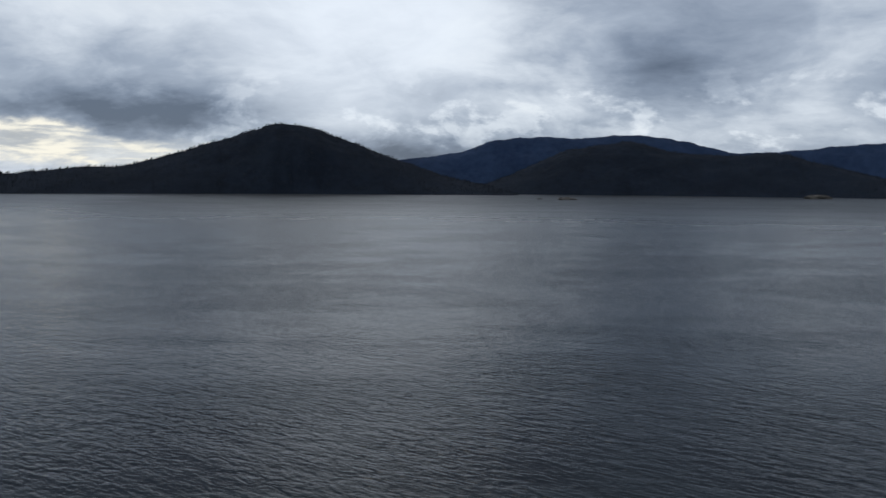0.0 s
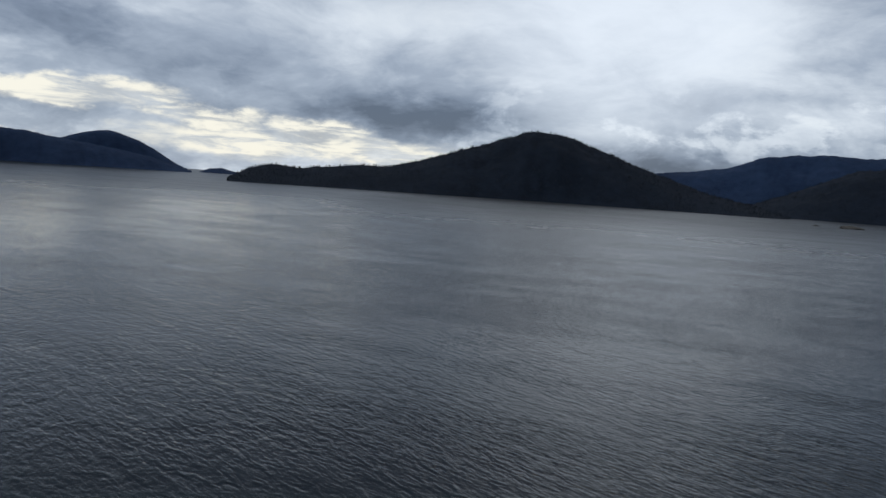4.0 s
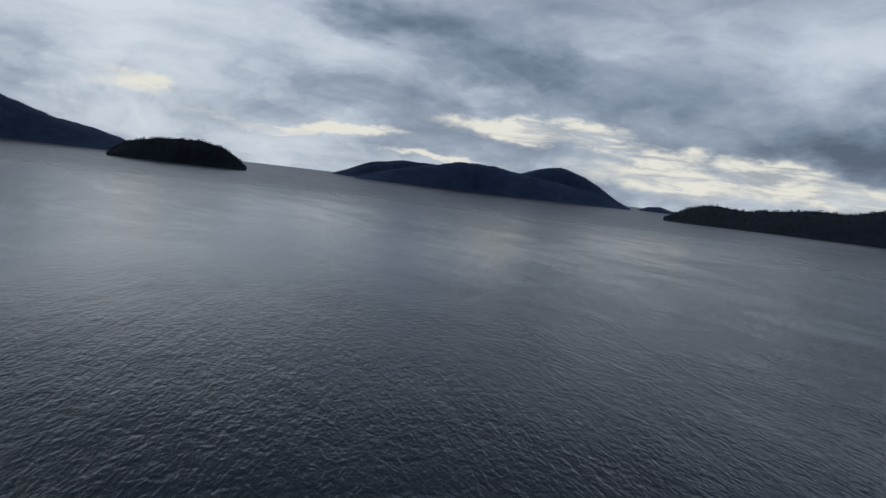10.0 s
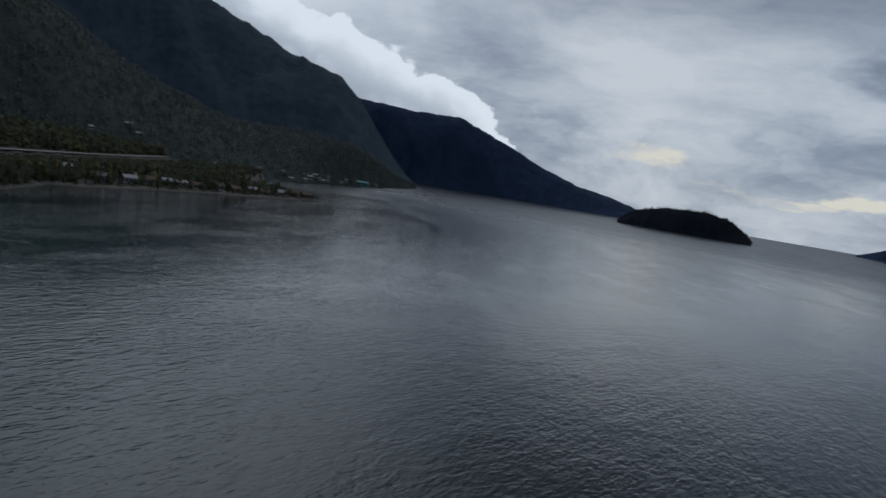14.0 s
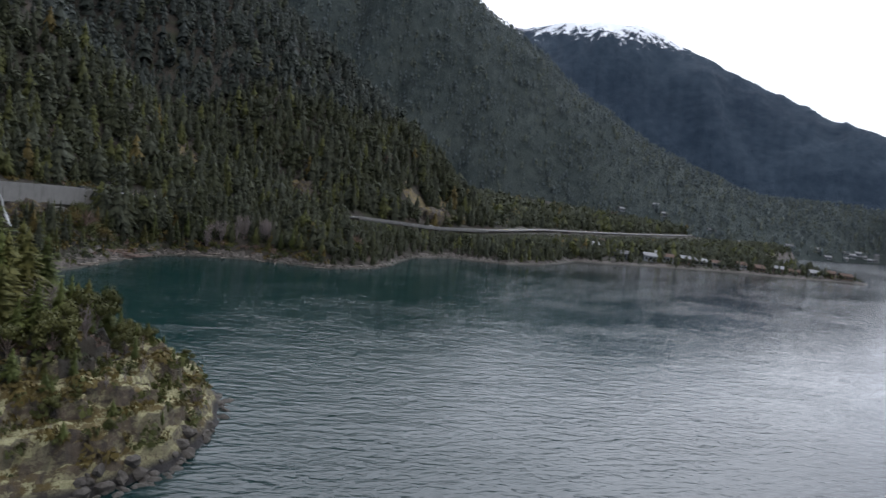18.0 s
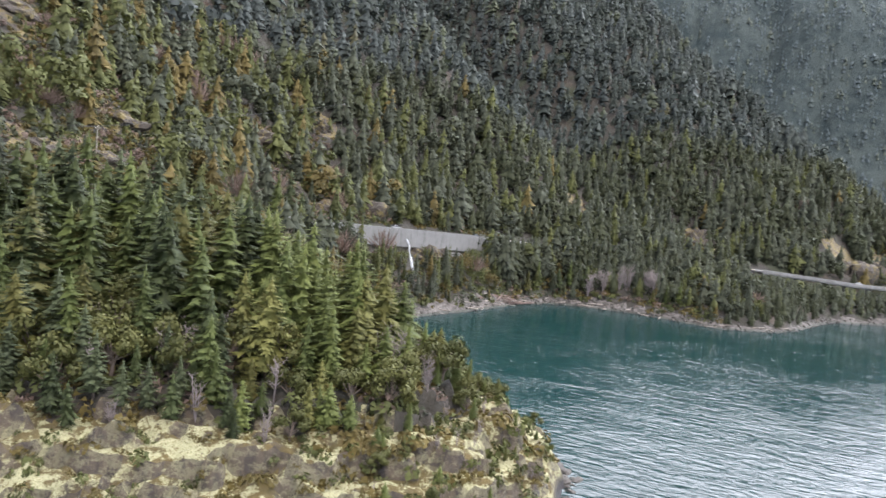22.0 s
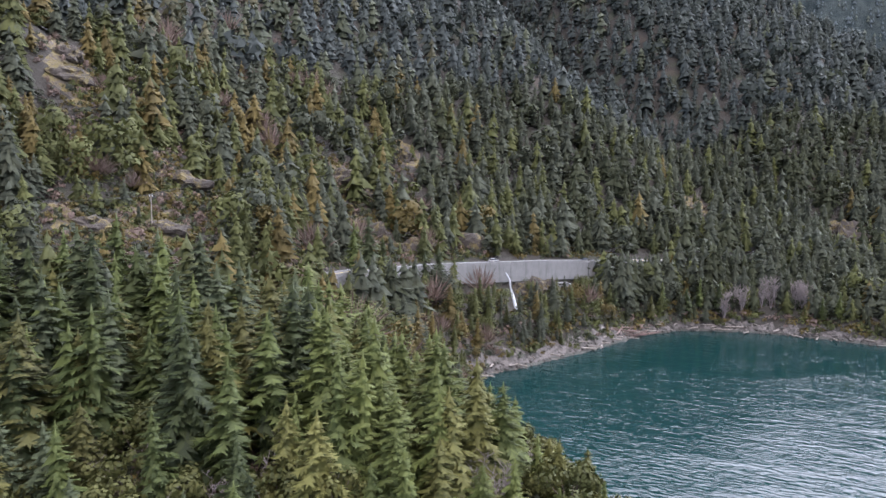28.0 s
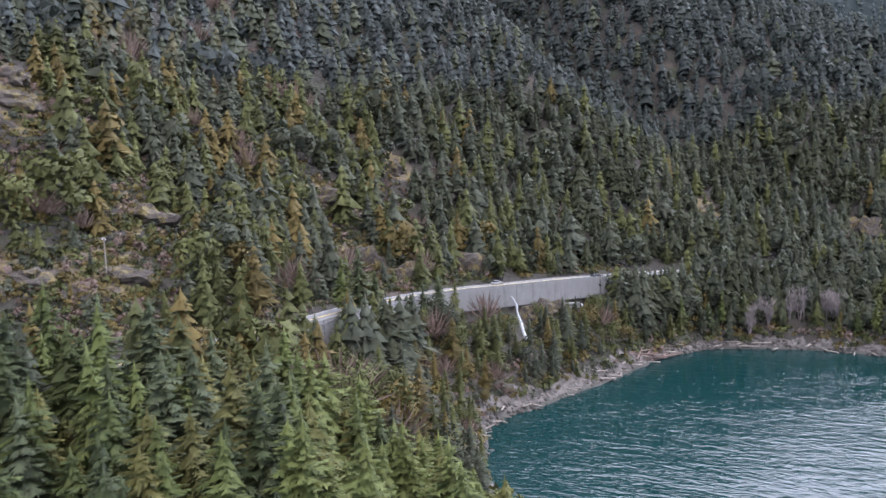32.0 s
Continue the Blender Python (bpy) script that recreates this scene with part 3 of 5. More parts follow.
def far_range(name, profile, eye, near, crest, mat, label, seed, rough=0.12, jag=4.0, foot=None, steps_az=280):
    """A range seen from eye under the given azimuths and elevations; near: the distance of its foot, or rows of azimuth and distance."""
    az = np.linspace(profile[0][0], profile[-1][0], steps_az)
    el = np.interp(az, [p[0] for p in profile], [p[1] for p in profile])
    soft = np.convolve(np.pad(el, 6, mode="edge"), np.hanning(15)[1:-1] / np.hanning(15).sum(), "valid")
    soft = soft + 0.07 * fbm(az / 1.9, az / 3.1, seed + 5, 4) * np.clip(soft + 0.4, 0, 1)
    shore = np.full(len(az), float(near)) if np.isscalar(near) else np.interp(az, [p[0] for p in near], [p[1] for p in near])
    shore = shore * (1 + 0.012 * fbm(az / 6, az / 11, seed + 3, 4))
    k = np.linspace(0, 1.4, 43)
    A, K = np.meshgrid(az, k, indexing="ij")
    S = np.repeat(shore[:, None], len(k), 1)
    D = S + (np.maximum(crest, S + 150) - S) * K
    foot = sea_z(S) - 2.0 if foot is None else foot
    topc = eye[2] + D[:, np.argmin(np.abs(k - 1))][:, None] * np.tan(np.radians(np.repeat(soft[:, None], len(k), 1)))
    H = np.clip(topc - foot, 1.0, None)
    C = np.clip(K, 0, 1)
    rise = np.where(K <= 1, np.sin(C * np.pi / 2) ** 1.1, 1 - np.clip(K - 1, 0, None) ** 1.3 * 1.4)
    # gullies and spurs that run down the slope
    n = 0.7 * fbm(A / 9 + K * 0.6, K * 1.1 - A / 17, seed, 5) + 0.45 * (0.5 - np.abs(fbm(A / 4.5 + 0.5 * K, K * 0.35 + A / 30, seed + 9, 4)))
    z = foot + H * (rise + rough * n * np.sin(C * np.pi))
    r = np.random.RandomState(seed)
    z = z + jag * r.uniform(-1, 0.6, z.shape) * np.clip(K * 3 - 1.6, 0, 1)
    rad = np.radians(A)
    v = np.stack([eye[0] + np.sin(rad) * D, eye[1] + np.cos(rad) * D, z], -1).reshape(-1, 3)
    ob = new(name, raw_mesh(name, v, grid_faces(*A.shape), [mat], smooth=True))
    tagged(ob, label, "mountain", kind="structure")
    CREST[name] = v.reshape(*A.shape, 3)
    return CREST[name]


SOUTH, EASTERLY, TURN = (-62, 40, 56), (-50, 0, 58), (-10, -6, 54)
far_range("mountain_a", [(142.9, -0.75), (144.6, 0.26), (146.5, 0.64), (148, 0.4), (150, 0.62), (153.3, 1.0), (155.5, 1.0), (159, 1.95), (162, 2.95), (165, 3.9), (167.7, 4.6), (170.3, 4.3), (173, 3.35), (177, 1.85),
          (181, 0.5), (184, -0.1), (187, -0.7)], SOUTH, 3120, 3700, HAZE_DARK, "forested hill rising from the far shore, coloured dark haze blue", 11)
far_range("mountain_b", [(117.4, -0.38), (119.5, 0.3), (122, 0.9), (124, 1.35), (125.9, 1.8), (128.7, 1.76), (131, 1.36), (134, 1.0), (137, 0.5), (140, -0.4)], EASTERLY, 4250, 4480, HAZE_BLUE, "forested island far across the water, haze blue-grey in its colour", 12, 0.1, 3)
far_range("mountain_bb", [(115.6, -0.3), (118.7, 0.95), (121, 1.37), (124, 1.35), (126, 0.9), (128, 0.6), (130, 1.0), (131.4, 1.6), (132.6, 2.05), (134.2, 2.25), (136.2, 1.68), (138.6, 0.27), (139.7, -0.3)], EASTERLY, 4560, 4760, HAZE_BLUE, "paler summits behind the island, haze blue in their colour", 22, 0.1, 2)
far_range("mountain_bc", [(140.6, -0.4), (141.3, -0.1), (142.2, 0.0), (143, -0.2), (144, -0.4)], EASTERLY, 4450, 4600, HAZE_BLUE, "low islet far off in the channel", 23, 0.05, 2)
far_range("mountain_c", [(98.7, -0.66), (99.9, 0.34), (102.2, 0.85), (105, 1.07), (106.9, 0.75), (108.3, -0.15), (108.8, -0.7)], (-35, -6, 55), 3300, 3450, HAZE_DARK, "small wooded island, coloured dark haze blue", 13, 0.05)
far_range("mountain_d", [(70, 5.5), (74, 6.3), (76.6, 5.5), (80.7, 5.3), (84.6, 5.45), (88.8, 3.9), (92, 2.5), (95.1, 1.47), (98.1, 0.95), (100, 0.42), (101.5, -0.3)], TURN, 4250, 4650, HAZE_BLUE, "long mountain ridge falling to the sea, haze blue in its colour", 14)
FLANK_V = far_range("mountain_e", [(-20, 21), (20, 19), (41, 15.2), (47.4, 11.7), (52, 8.4), (56.5, 5.6), (61, 3.6), (66, 1.9), (69, 1.7), (72, 1.95), (77.4, 1.45), (79.5, 0.2), (82, -0.9)], TURN, [(-20, 1350), (69, 1350), (72.6, 1560), (75.5, 1900), (78.5, 2250), (82, 3100)], 1950, HAZE_FLANK, "wooded mountain flank with haze in its colour and houses at its foot", 15, 0.12, 6, 0.0)
far_range("mountain_f", [(30, 12), (46.5, 12.5), (49.6, 13.4), (53.2, 13.75), (57, 13.2), (60.7, 11.7), (65.5, 9.8), (70.5, 7.9), (74.5, 6.8), (76.5, 5.4), (78, 3.4), (80, 1.0), (82, -0.7)], TURN, 3000, 4300, HAZE_SNOW, "mountain with snow on its summit, haze blue in its colour", 16)
far_range("mountain_g", [(168, 1.0), (176.8, 1.85), (179.6, 2.19), (182.4, 2.58), (184.7, 3.51), (188.9, 3.85), (191.1, 3.65), (196, 3.95), (199.4, 3.5), (203.5, 2.4), (207.4, 2.5), (210.2, 2.8), (213.2, 3.0), (224, 3.2)], SOUTH, 4400, 4800, HAZE_BLUE, "mountain range under low cloud, haze blue in its colour", 17)
far_range("mountain_h", [(183, -0.5), (185, 0.2), (187.5, 1.25), (190.7, 2.7), (196, 3.42), (199.4, 2.45), (203.5, 2.2), (206.6, 2.45), (209.6, 1.5), (213.4, 0.55), (224, -0.4)], SOUTH, 3320, 4000, HAZE_DARK, "forested hills along the far shore, coloured dark haze blue", 18)


# ---- trees ----
def conifer(rng, wide, levels, spokes, sprigs, base, slim=1.0):
    """Vertices and triangles of one conifer crown of height 1, its foot at the origin: drooping boughs with side sprigs."""
    V, F = [], []
    ragged = [rng.uniform(0.6, 1.2) for _ in range(8)]
    for i in range(levels):
        h = base + (0.98 - base) * (i + rng.uniform(-0.4, 0.4)) / levels
        reach = wide * min(1.0, 0.55 + 2.2 * (h - base)) * (1 - h) ** 0.7 + 0.012
        n = max(3, int(round(spokes * (0.65 + 0.5 * (1 - h)))))
        turn = rng.uniform(0, 6.3)
        for k in range(n):
            a = turn + 6.283 * k / n + rng.uniform(-0.35, 0.35)
            L = reach * rng.uniform(0.5, 1.25) * ragged[int(a * 1.27) % 8]
            c, s = math.cos(a), math.sin(a)
            fall = rng.uniform(0.15, 0.6) - 0.25 * h + (0.0 if sprigs > 1 else 0.1 if sprigs else 0.4)

            def at(f, side, dz=0.0):
                return (c * L * f - s * side, s * L * f + c * side, h - L * fall * f * f + 0.1 * L * f + dz)

            w = L * rng.uniform(0.26, 0.4) * slim
            o = len(V)
            broad = w * (0.22 if sprigs > 2 else 0.4 if sprigs > 1 else 0.6 if sprigs else 1.0)
            V += [at(0.0, 0, 0.012), at(0.62, broad, -0.15 * w), at(1, 0), at(0.62, -broad, -0.15 * w)]
            F += [(o, o + 1, o + 2), (o, o + 2, o + 3)]
            for j in range(sprigs):
                f = 0.25 + 0.6 * (j + rng.random() * 0.6) / max(1, sprigs)
                for sd in (-1, 1):
                    o = len(V)
                    v = w * (1.15 - 0.5 * f) * rng.uniform(0.7, 1.2)
                    V += [at(f - 0.13, 0, 0.004), at(f + 0.16, sd * v, -0.35 * v * rng.random()), at(f + 0.06, 0, -0.1 * w)]
                    F += [(o, o + 1, o + 2)]
    o = len(V)
    V += [(0.018, 0, 0.9), (-0.01, 0.015, 0.9), (-0.01, -0.015, 0.9), (0, 0, 1.02)]
    F += [(o, o + 1, o + 3), (o + 1, o + 2, o + 3), (o + 2, o, o + 3)]
    return np.array(V, np.float32), np.array(F, np.int32)


def skirted(rng, wide, tiers, points, base, fine=0, rag=(0.88, 1.12)):
    """One full conifer of height 1: ragged skirts of boughs above one another, closing to a point; fine adds loose sprays."""
    V, F = [], []
    bulge = rng.uniform(0.68, 0.92)
    lop = [rng.uniform(0.78, 1.15) for _ in range(6)]
    for i in range(tiers):
        t = (i + rng.uniform(-0.25, 0.25)) / tiers
        h = base + (0.97 - base) * max(t, 0)
        r = wide * min(1.0, 0.6 + 1.8 * (h - base)) * (1 - h) ** bulge * rng.uniform(*rag) + 0.018
        n = max(4, int(round(points * (0.55 + 0.55 * (1 - t)))))
        o, turn = len(V), rng.uniform(0, 6.3)
        V.append((rng.uniform(-0.1, 0.1) * r, rng.uniform(-0.1, 0.1) * r, min(1.02, h + 0.5 * (1 - base) / tiers + 0.75 * r)))
        for k in range(2 * n):
            a = turn + math.pi * (k + rng.uniform(-0.3, 0.3)) / n
            tip = k % 2 == 0
            q = r * (rng.uniform(0.6, 1.35) if tip else rng.uniform(0.3, 0.6)) * lop[int(a * 0.95) % 6]
            V.append((math.cos(a) * q, math.sin(a) * q, h - q * (rng.uniform(-0.1, 0.6) if tip else rng.uniform(-0.1, 0.35))))
        F += [(o, o + 1 + k, o + 1 + (k + 1) % (2 * n)) for k in range(2 * n)]
    for _ in range(fine):
        h = base + (0.95 - base) * rng.random() ** 1.3
        r = (wide * min(1.0, 0.6 + 1.8 * (h - base)) * (1 - h) ** bulge + 0.018) * rng.uniform(0.6, 1.3)
        a, w = rng.uniform(0, 6.283), (0.02 + 0.08 * r) * (0.4 if fine > 100 else 1.0)
        c, d, o = math.cos(a), math.sin(a), len(V)
        near, dip = r * rng.uniform(0.55, 0.75), rng.uniform(-0.2, 0.5)
        V += [(c * near - d * w, d * near + c * w, h - 0.5 * r * dip + 0.005), (c * near + d * w, d * near - c * w, h - 0.6 * r * dip), (c * r - d * w * rng.uniform(-1.5, 1.5), d * r, h - r * dip)]
        F += [(o, o + 1, o + 2)]
    return np.array(V, np.float32), np.array(F, np.int32)


def outward(V, F):
    """Triangles turned outward, and a soft normal for each vertex that leans out and up from the stem."""
    out = np.stack([V[:, 0], V[:, 1], 0 * V[:, 0]], 1)
    out = out / np.maximum(np.linalg.norm(out, axis=1, keepdims=True), 0.02)
    out[:, 2] = 0.25 + 0.75 * V[:, 2]
    ng = np.cross(V[F[:, 1]] - V[F[:, 0]], V[F[:, 2]] - V[F[:, 0]])
    ng = ng / np.maximum(np.linalg.norm(ng, axis=1, keepdims=True), 1e-9)
    turn = (ng * out[F].mean(1)).sum(1) < 0
    F = np.where(turn[:, None], F[:, [0, 2, 1]], F)
    ng = np.where(turn[:, None], -ng, ng)
    own = np.zeros_like(V)
    for k in range(3):
        np.add.at(own, F[:, k], ng)
    own = own / np.maximum(np.linalg.norm(own, axis=1, keepdims=True), 1e-9)
    n = 0.52 * out / np.linalg.norm(out, axis=1, keepdims=True) + 0.48 * own
    return V, F, (n / np.maximum(np.linalg.norm(n, axis=1, keepdims=True), 1e-9)).astype(np.float32)


def soft_mesh(name, V, F, mats, N, index=None):
    me = raw_mesh(name, V, F, mats, index, True)
    me.normals_split_custom_set_from_vertices(np.asarray(N, np.float32))
    return me


def scatter(name, label, spots, kinds, mats, seed, bare=None):
    """Many trees as one mesh: spots are rows of x, y, z, height, material."""
    rng = np.random.RandomState(seed)
    vs, fs, ns, ix, o = [], [], [], [], 0
    kinds, bare = [outward(*k) for k in kinds], [outward(*k) for k in bare or ()]
    pick = rng.randint(0, len(kinds), len(spots))
    for (x, y, z, h, mt), k in zip(spots, pick):
        V, F, N = bare[k % len(bare)] if bare and mt == 4 else kinds[k]
        a, wide = rng.uniform(0, 6.283), rng.uniform(0.85, 1.2)
        c, s = math.cos(a), math.sin(a)
        R = np.array([[c, s, 0], [-s, c, 0], [0, 0, 1]], np.float32)
        vs.append((V @ R) * np.array([h * wide, h * wide, h], np.float32) + np.array([x, y, z], np.float32))
        ns.append(N @ R)
        fs.append(F + o)
        ix.append(np.full(len(F), int(mt)))
        o += len(V)
    ob = new(name, soft_mesh(name, np.concatenate(vs), np.concatenate(fs), mats, np.concatenate(ns), np.concatenate(ix)))
    return tagged(ob, label, "forest", kind="stuff")


def join(*forms):
    """Several forms of vertices and triangles as one."""
    vs, fs, o = [], [], 0
    for V, F in forms:
        vs.append(V), fs.append(F + o)
        o += len(V)
    return np.concatenate(vs), np.concatenate(fs)


def fir(rng, wide, levels, spokes, sprigs, base, tiers, points, core=0.6):
    """A conifer: drooping fronds of needles round a darker, ragged heart."""
    return join(conifer(rng, wide * 1.05, levels, spokes, sprigs, base, 0.85), skirted(rng, wide * core, tiers, points, base, 0, (0.65, 1.12)))


def bushy(rng, n, size):
    """A rounded, uneven evergreen crown of height 1, of leafy clumps."""
    V, F = [], []
    clumps = [(Vector((rng.uniform(-0.22, 0.22), rng.uniform(-0.22, 0.22), rng.uniform(0.3, 0.82))), rng.uniform(0.14, 0.26)) for _ in range(7)]
    for k in range(n):
        c, r = clumps[k % 7]
        d = Vector((rng.gauss(0, 1), rng.gauss(0, 1), rng.gauss(0.25, 0.8))).normalized()
        p = c + d * r * rng.uniform(0.6, 1.05)
        u = d.orthogonal().normalized()
        u.rotate(Matrix.Rotation(rng.uniform(0, 6.28), 3, d))
        w = (d.cross(u) + d * rng.uniform(-0.7, 0.7)) * size
        o = len(V)
        V += [tuple(p - u * size), tuple(p + w), tuple(p + u * size)]
        F += [(o, o + 1, o + 2)]
    return np.array(V, np.float32), np.array(F, np.int32)


R1 = random.Random(5)
NEAR = [fir(R1, R1.uniform(0.24, 0.34), 20, 7, 3, R1.uniform(0.03, 0.12), 10, 6) for _ in range(8)] + [bushy(R1, 620, 0.036) for _ in range(2)]
CLOSE = [fir(R1, R1.uniform(0.26, 0.37), 13, 6, 2, R1.uniform(0.03, 0.1), 13, 9, 0.76) for _ in range(8)] + [bushy(R1, 340, 0.05)]
MID = [fir(R1, R1.uniform(0.28, 0.4), 8, 5, 1, R1.uniform(0.02, 0.1), 10, 7, 0.88) for _ in range(11)] + [bushy(R1, 170, 0.075)]
FAR = [skirted(R1, R1.uniform(0.27, 0.38), 6, 5, 0.03, 6, (0.75, 1.12)) for _ in range(9)] + [bushy(R1, 50, 0.13)]
SMALL = [skirted(R1, R1.uniform(0.28, 0.4), 3, 4, 0.03) for _ in range(4)] + [bushy(R1, 26, 0.17)]


def leafless(rng, n):
    """A rounded, twiggy crown of height 0.8 without leaves."""
    V, F = [], []
    for _ in range(n):
        a, e, t = rng.uniform(0, 6.28), rng.uniform(0.3, 1.4), rng.uniform(0.05, 0.4)
        d = Vector((math.cos(a) * math.cos(e), math.sin(a) * math.cos(e), math.sin(e)))
        p = Vector((0, 0, 0.2)) + d * t
        w = d.orthogonal().normalized() * 0.011
        w.rotate(Matrix.Rotation(rng.uniform(0, 6.28), 3, d))
        o = len(V)
        V += [tuple(p - w), tuple(p + w), tuple(p + d * rng.uniform(0.14, 0.26) + Vector((0, 0, 0.03)))]
        F += [(o, o + 1, o + 2)]
    return np.array(V, np.float32), np.array(F, np.int32)


BARE = [leafless(R1, 190) for _ in range(4)]


def spread(n, x0, x1, y0, y1, seed):
    """Places with no two too close: a shaken grid."""
    r = np.random.RandomState(seed)
    step = math.sqrt((x1 - x0) * (y1 - y0) / n)
    x, y = np.meshgrid(np.arange(x0, x1, step), np.arange(y0, y1, step))
    return (x + r.uniform(-0.55, 0.55, x.shape) * step).ravel(), (y + r.uniform(-0.55, 0.55, x.shape) * step).ravel(), r


def wood(n, box, seed, tall, keep, shift=0.0):
    """Rows of x, y, foot, height and kind of leaf for trees that stand in a box, where keep says so."""
    x, y, r = spread(n, *box, seed)
    s, rd, zr, al = ground_parts(x, y)
    ok = keep(x, y, s, rd, r)
    x, y, s, rd, zr, al = (v[ok] for v in (x, y, s, rd, zr, al))
    z = ground_z(x, y)
    tone = 0.85 * fbm(x / 60, y / 60, 21, 3) + r.normal(0, 0.36, len(x)) + shift + 0.5 - 0.68 * smooth01(x + 0.3 * rd, -60, 170)
    mt = np.array([0, 2, 1, 3, 4])[np.digitize(tone, [-0.25, 0.32, 0.78, 1.1])]
    h = r.uniform(*tall, len(x)) * np.clip(0.42 + s / 40, 0.42, 1) * r.choice([1, 1, 1, 0.8, 0.65, 0.5, 1.15], len(x))
    # low growth below the road's wall, which stays in view
    below = (rd < 0) & (al > 7.4) & (al < 11.9)
    free = np.where(al > 8.6, zr - 5.0 - 0.13 * rd - z, zr + 1.5 - 0.2 * rd - z)
    clump = fbm(x / 18, y / 18, 55, 2) > np.where(al > 9.2, 1.1, -0.1)
    h = np.where((rd < 0) & (al > 14.8), np.minimum(h, np.clip(zr - 2.2 - 0.09 * rd - z, 2.5, None)), h)
    h = np.where(below & ~clump, np.minimum(h, np.clip(free, 2.5, None) * r.uniform(0.75, 1, len(x))), h)
    # low growth on and below the bare rocks
    h = np.where(cleared(x, y), h * 0.33, h)
    return np.stack([x, y, z - 0.4, h, mt], 1)


def thin(x, y, r):
    """Open, rocky glades on the slope have few trees."""
    return ~(((fbm(x / 75, y / 75, 77, 3) > 0.7) & (r.uniform(0, 1, len(x)) < 0.6)) | (cleared(x, y) & (r.uniform(0, 1, len(x)) < 0.8)))


spots = wood(9200, (-330, 485, 190, 620), 31, (12, 21), lambda x, y, s, rd, r: (rd > 8.5) & (rd < 130) & (s > 6) & thin(x, y, r))
close = np.hypot(spots[:, 0] - 17, spots[:, 1] - 60) < 235
scatter("mountain_forest", "dense mixed conifer forest on the mountainside", spots[~close], MID, FIRS, 1, BARE)
scatter("mountain_forest", "green and olive conifers close above the highway", spots[close], CLOSE, FIRS, 11, BARE)
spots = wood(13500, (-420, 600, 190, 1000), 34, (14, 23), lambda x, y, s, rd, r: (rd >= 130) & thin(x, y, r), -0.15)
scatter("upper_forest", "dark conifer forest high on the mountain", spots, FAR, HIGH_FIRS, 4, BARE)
spots = wood(2600, (-130, 130, 100, 390), 32, (12, 20), lambda x, y, s, rd, r: (rd < -7.5) & (s > 3) & (y > 192) & ~((np.abs(x - 52) < 5) & (y > 304)), 0.25)
scatter("headland_forest", "green conifers between the highway and the cove", spots, NEAR, FIRS, 2, BARE)
spots = wood(4600, (130, 520, 280, 470), 33, (11, 18), lambda x, y, s, rd, r: (rd < -8) & (s > 2.5) & ~((x > 142) & (x < 192) & (s < 9)))
scatter("shore_forest", "mixed trees along the shore below the highway", spots[spots[:, 0] < 300], MID, FIRS, 3, BARE)
scatter("shore_forest", "mixed trees on the shore beside the viaduct", spots[spots[:, 0] >= 300], FAR, FIRS, 3, BARE)


def screen(n, box, seed, legs):
    """Trees close below the highway, tall enough to stand in front of it."""
    t = wood(n, box, seed, (14, 21), lambda x, y, s, rd, r: (rd < -6.5) & (rd > -20) & (s > 4))
    _, _, zr, al = ground_parts(t[:, 0], t[:, 1])
    t, zr = t[(al > legs[0]) & (al < legs[1])], zr[(al > legs[0]) & (al < legs[1])]
    t[:, 3] = np.maximum(t[:, 3], zr - t[:, 2] + np.random.RandomState(seed).uniform(1, 7, len(t)))
    return t


line = np.concatenate([screen(650, (92, 290, 330, 400), 36, (11.8, 14.9)), screen(2400, (-260, 30, 60, 330), 37, (0.5, 7.3))])
line[:, 4] = np.where(line[:, 4] == 4, 0, line[:, 4])
scatter("roadside_trees", "tall conifers that hide the highway above the cove", line, NEAR[:3] + MID, FIRS, 7, BARE)
spots = wood(7500, (484, 1290, 240, 720), 35, (10, 20), lambda x, y, s, rd, r: (np.abs(rd) > 9) & (s > 3) & ((y < 380) | (x < 900) | (r.uniform(0, 1, len(x)) < 0.6)))
scatter("village_forest", "low mixed trees round the houses on the point", spots, SMALL, FIRS, 5, BARE)


def on_range(name, n, seed, tall, upto=1.0, cols=(0.0, 1.0), kinds=(0, 0, 0, 2, 2, 1), low=0.0):
    """Trees on the face of a range: on its own mesh's points, from the foot to the crest."""
    P = CREST[name]
    na, nk = P.shape[0], int(round((P.shape[1] - 1) / 1.4 * upto))
    r = np.random.RandomState(seed)
    i, j = (r.uniform(*cols, n) * (na - 1.01)).astype(int), ((low + (1 - low) * r.uniform(0, 1, n) ** 0.85) * nk).astype(int)
    a, b = r.uniform(0, 1, n)[:, None], r.uniform(0, 1, n)[:, None]
    p = (1 - a) * (1 - b) * P[i, j] + a * (1 - b) * P[i + 1, j] + (1 - a) * b * P[i, j + 1] + a * b * P[i + 1, j + 1]
    return np.concatenate([p - [0, 0, 1], r.uniform(*tall, (n, 1)), r.choice(kinds, (n, 1))], 1)


# fir colours paled and blued to stand for haze over the flank
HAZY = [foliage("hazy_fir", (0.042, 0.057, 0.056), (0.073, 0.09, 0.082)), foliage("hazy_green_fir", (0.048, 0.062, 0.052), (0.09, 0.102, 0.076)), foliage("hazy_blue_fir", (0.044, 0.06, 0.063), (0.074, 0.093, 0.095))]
TINY = [skirted(R1, R1.uniform(0.26, 0.42), 2, 4, 0.02) for _ in range(5)]
scatter("flank_forest", "woods with haze in their colour on the mountain flank behind the village", on_range("mountain_e", 6000, 8, (12, 21), 1.0, (0.42, 1.0), (0, 2, 2, 2, 1)), TINY, HAZY, 6)
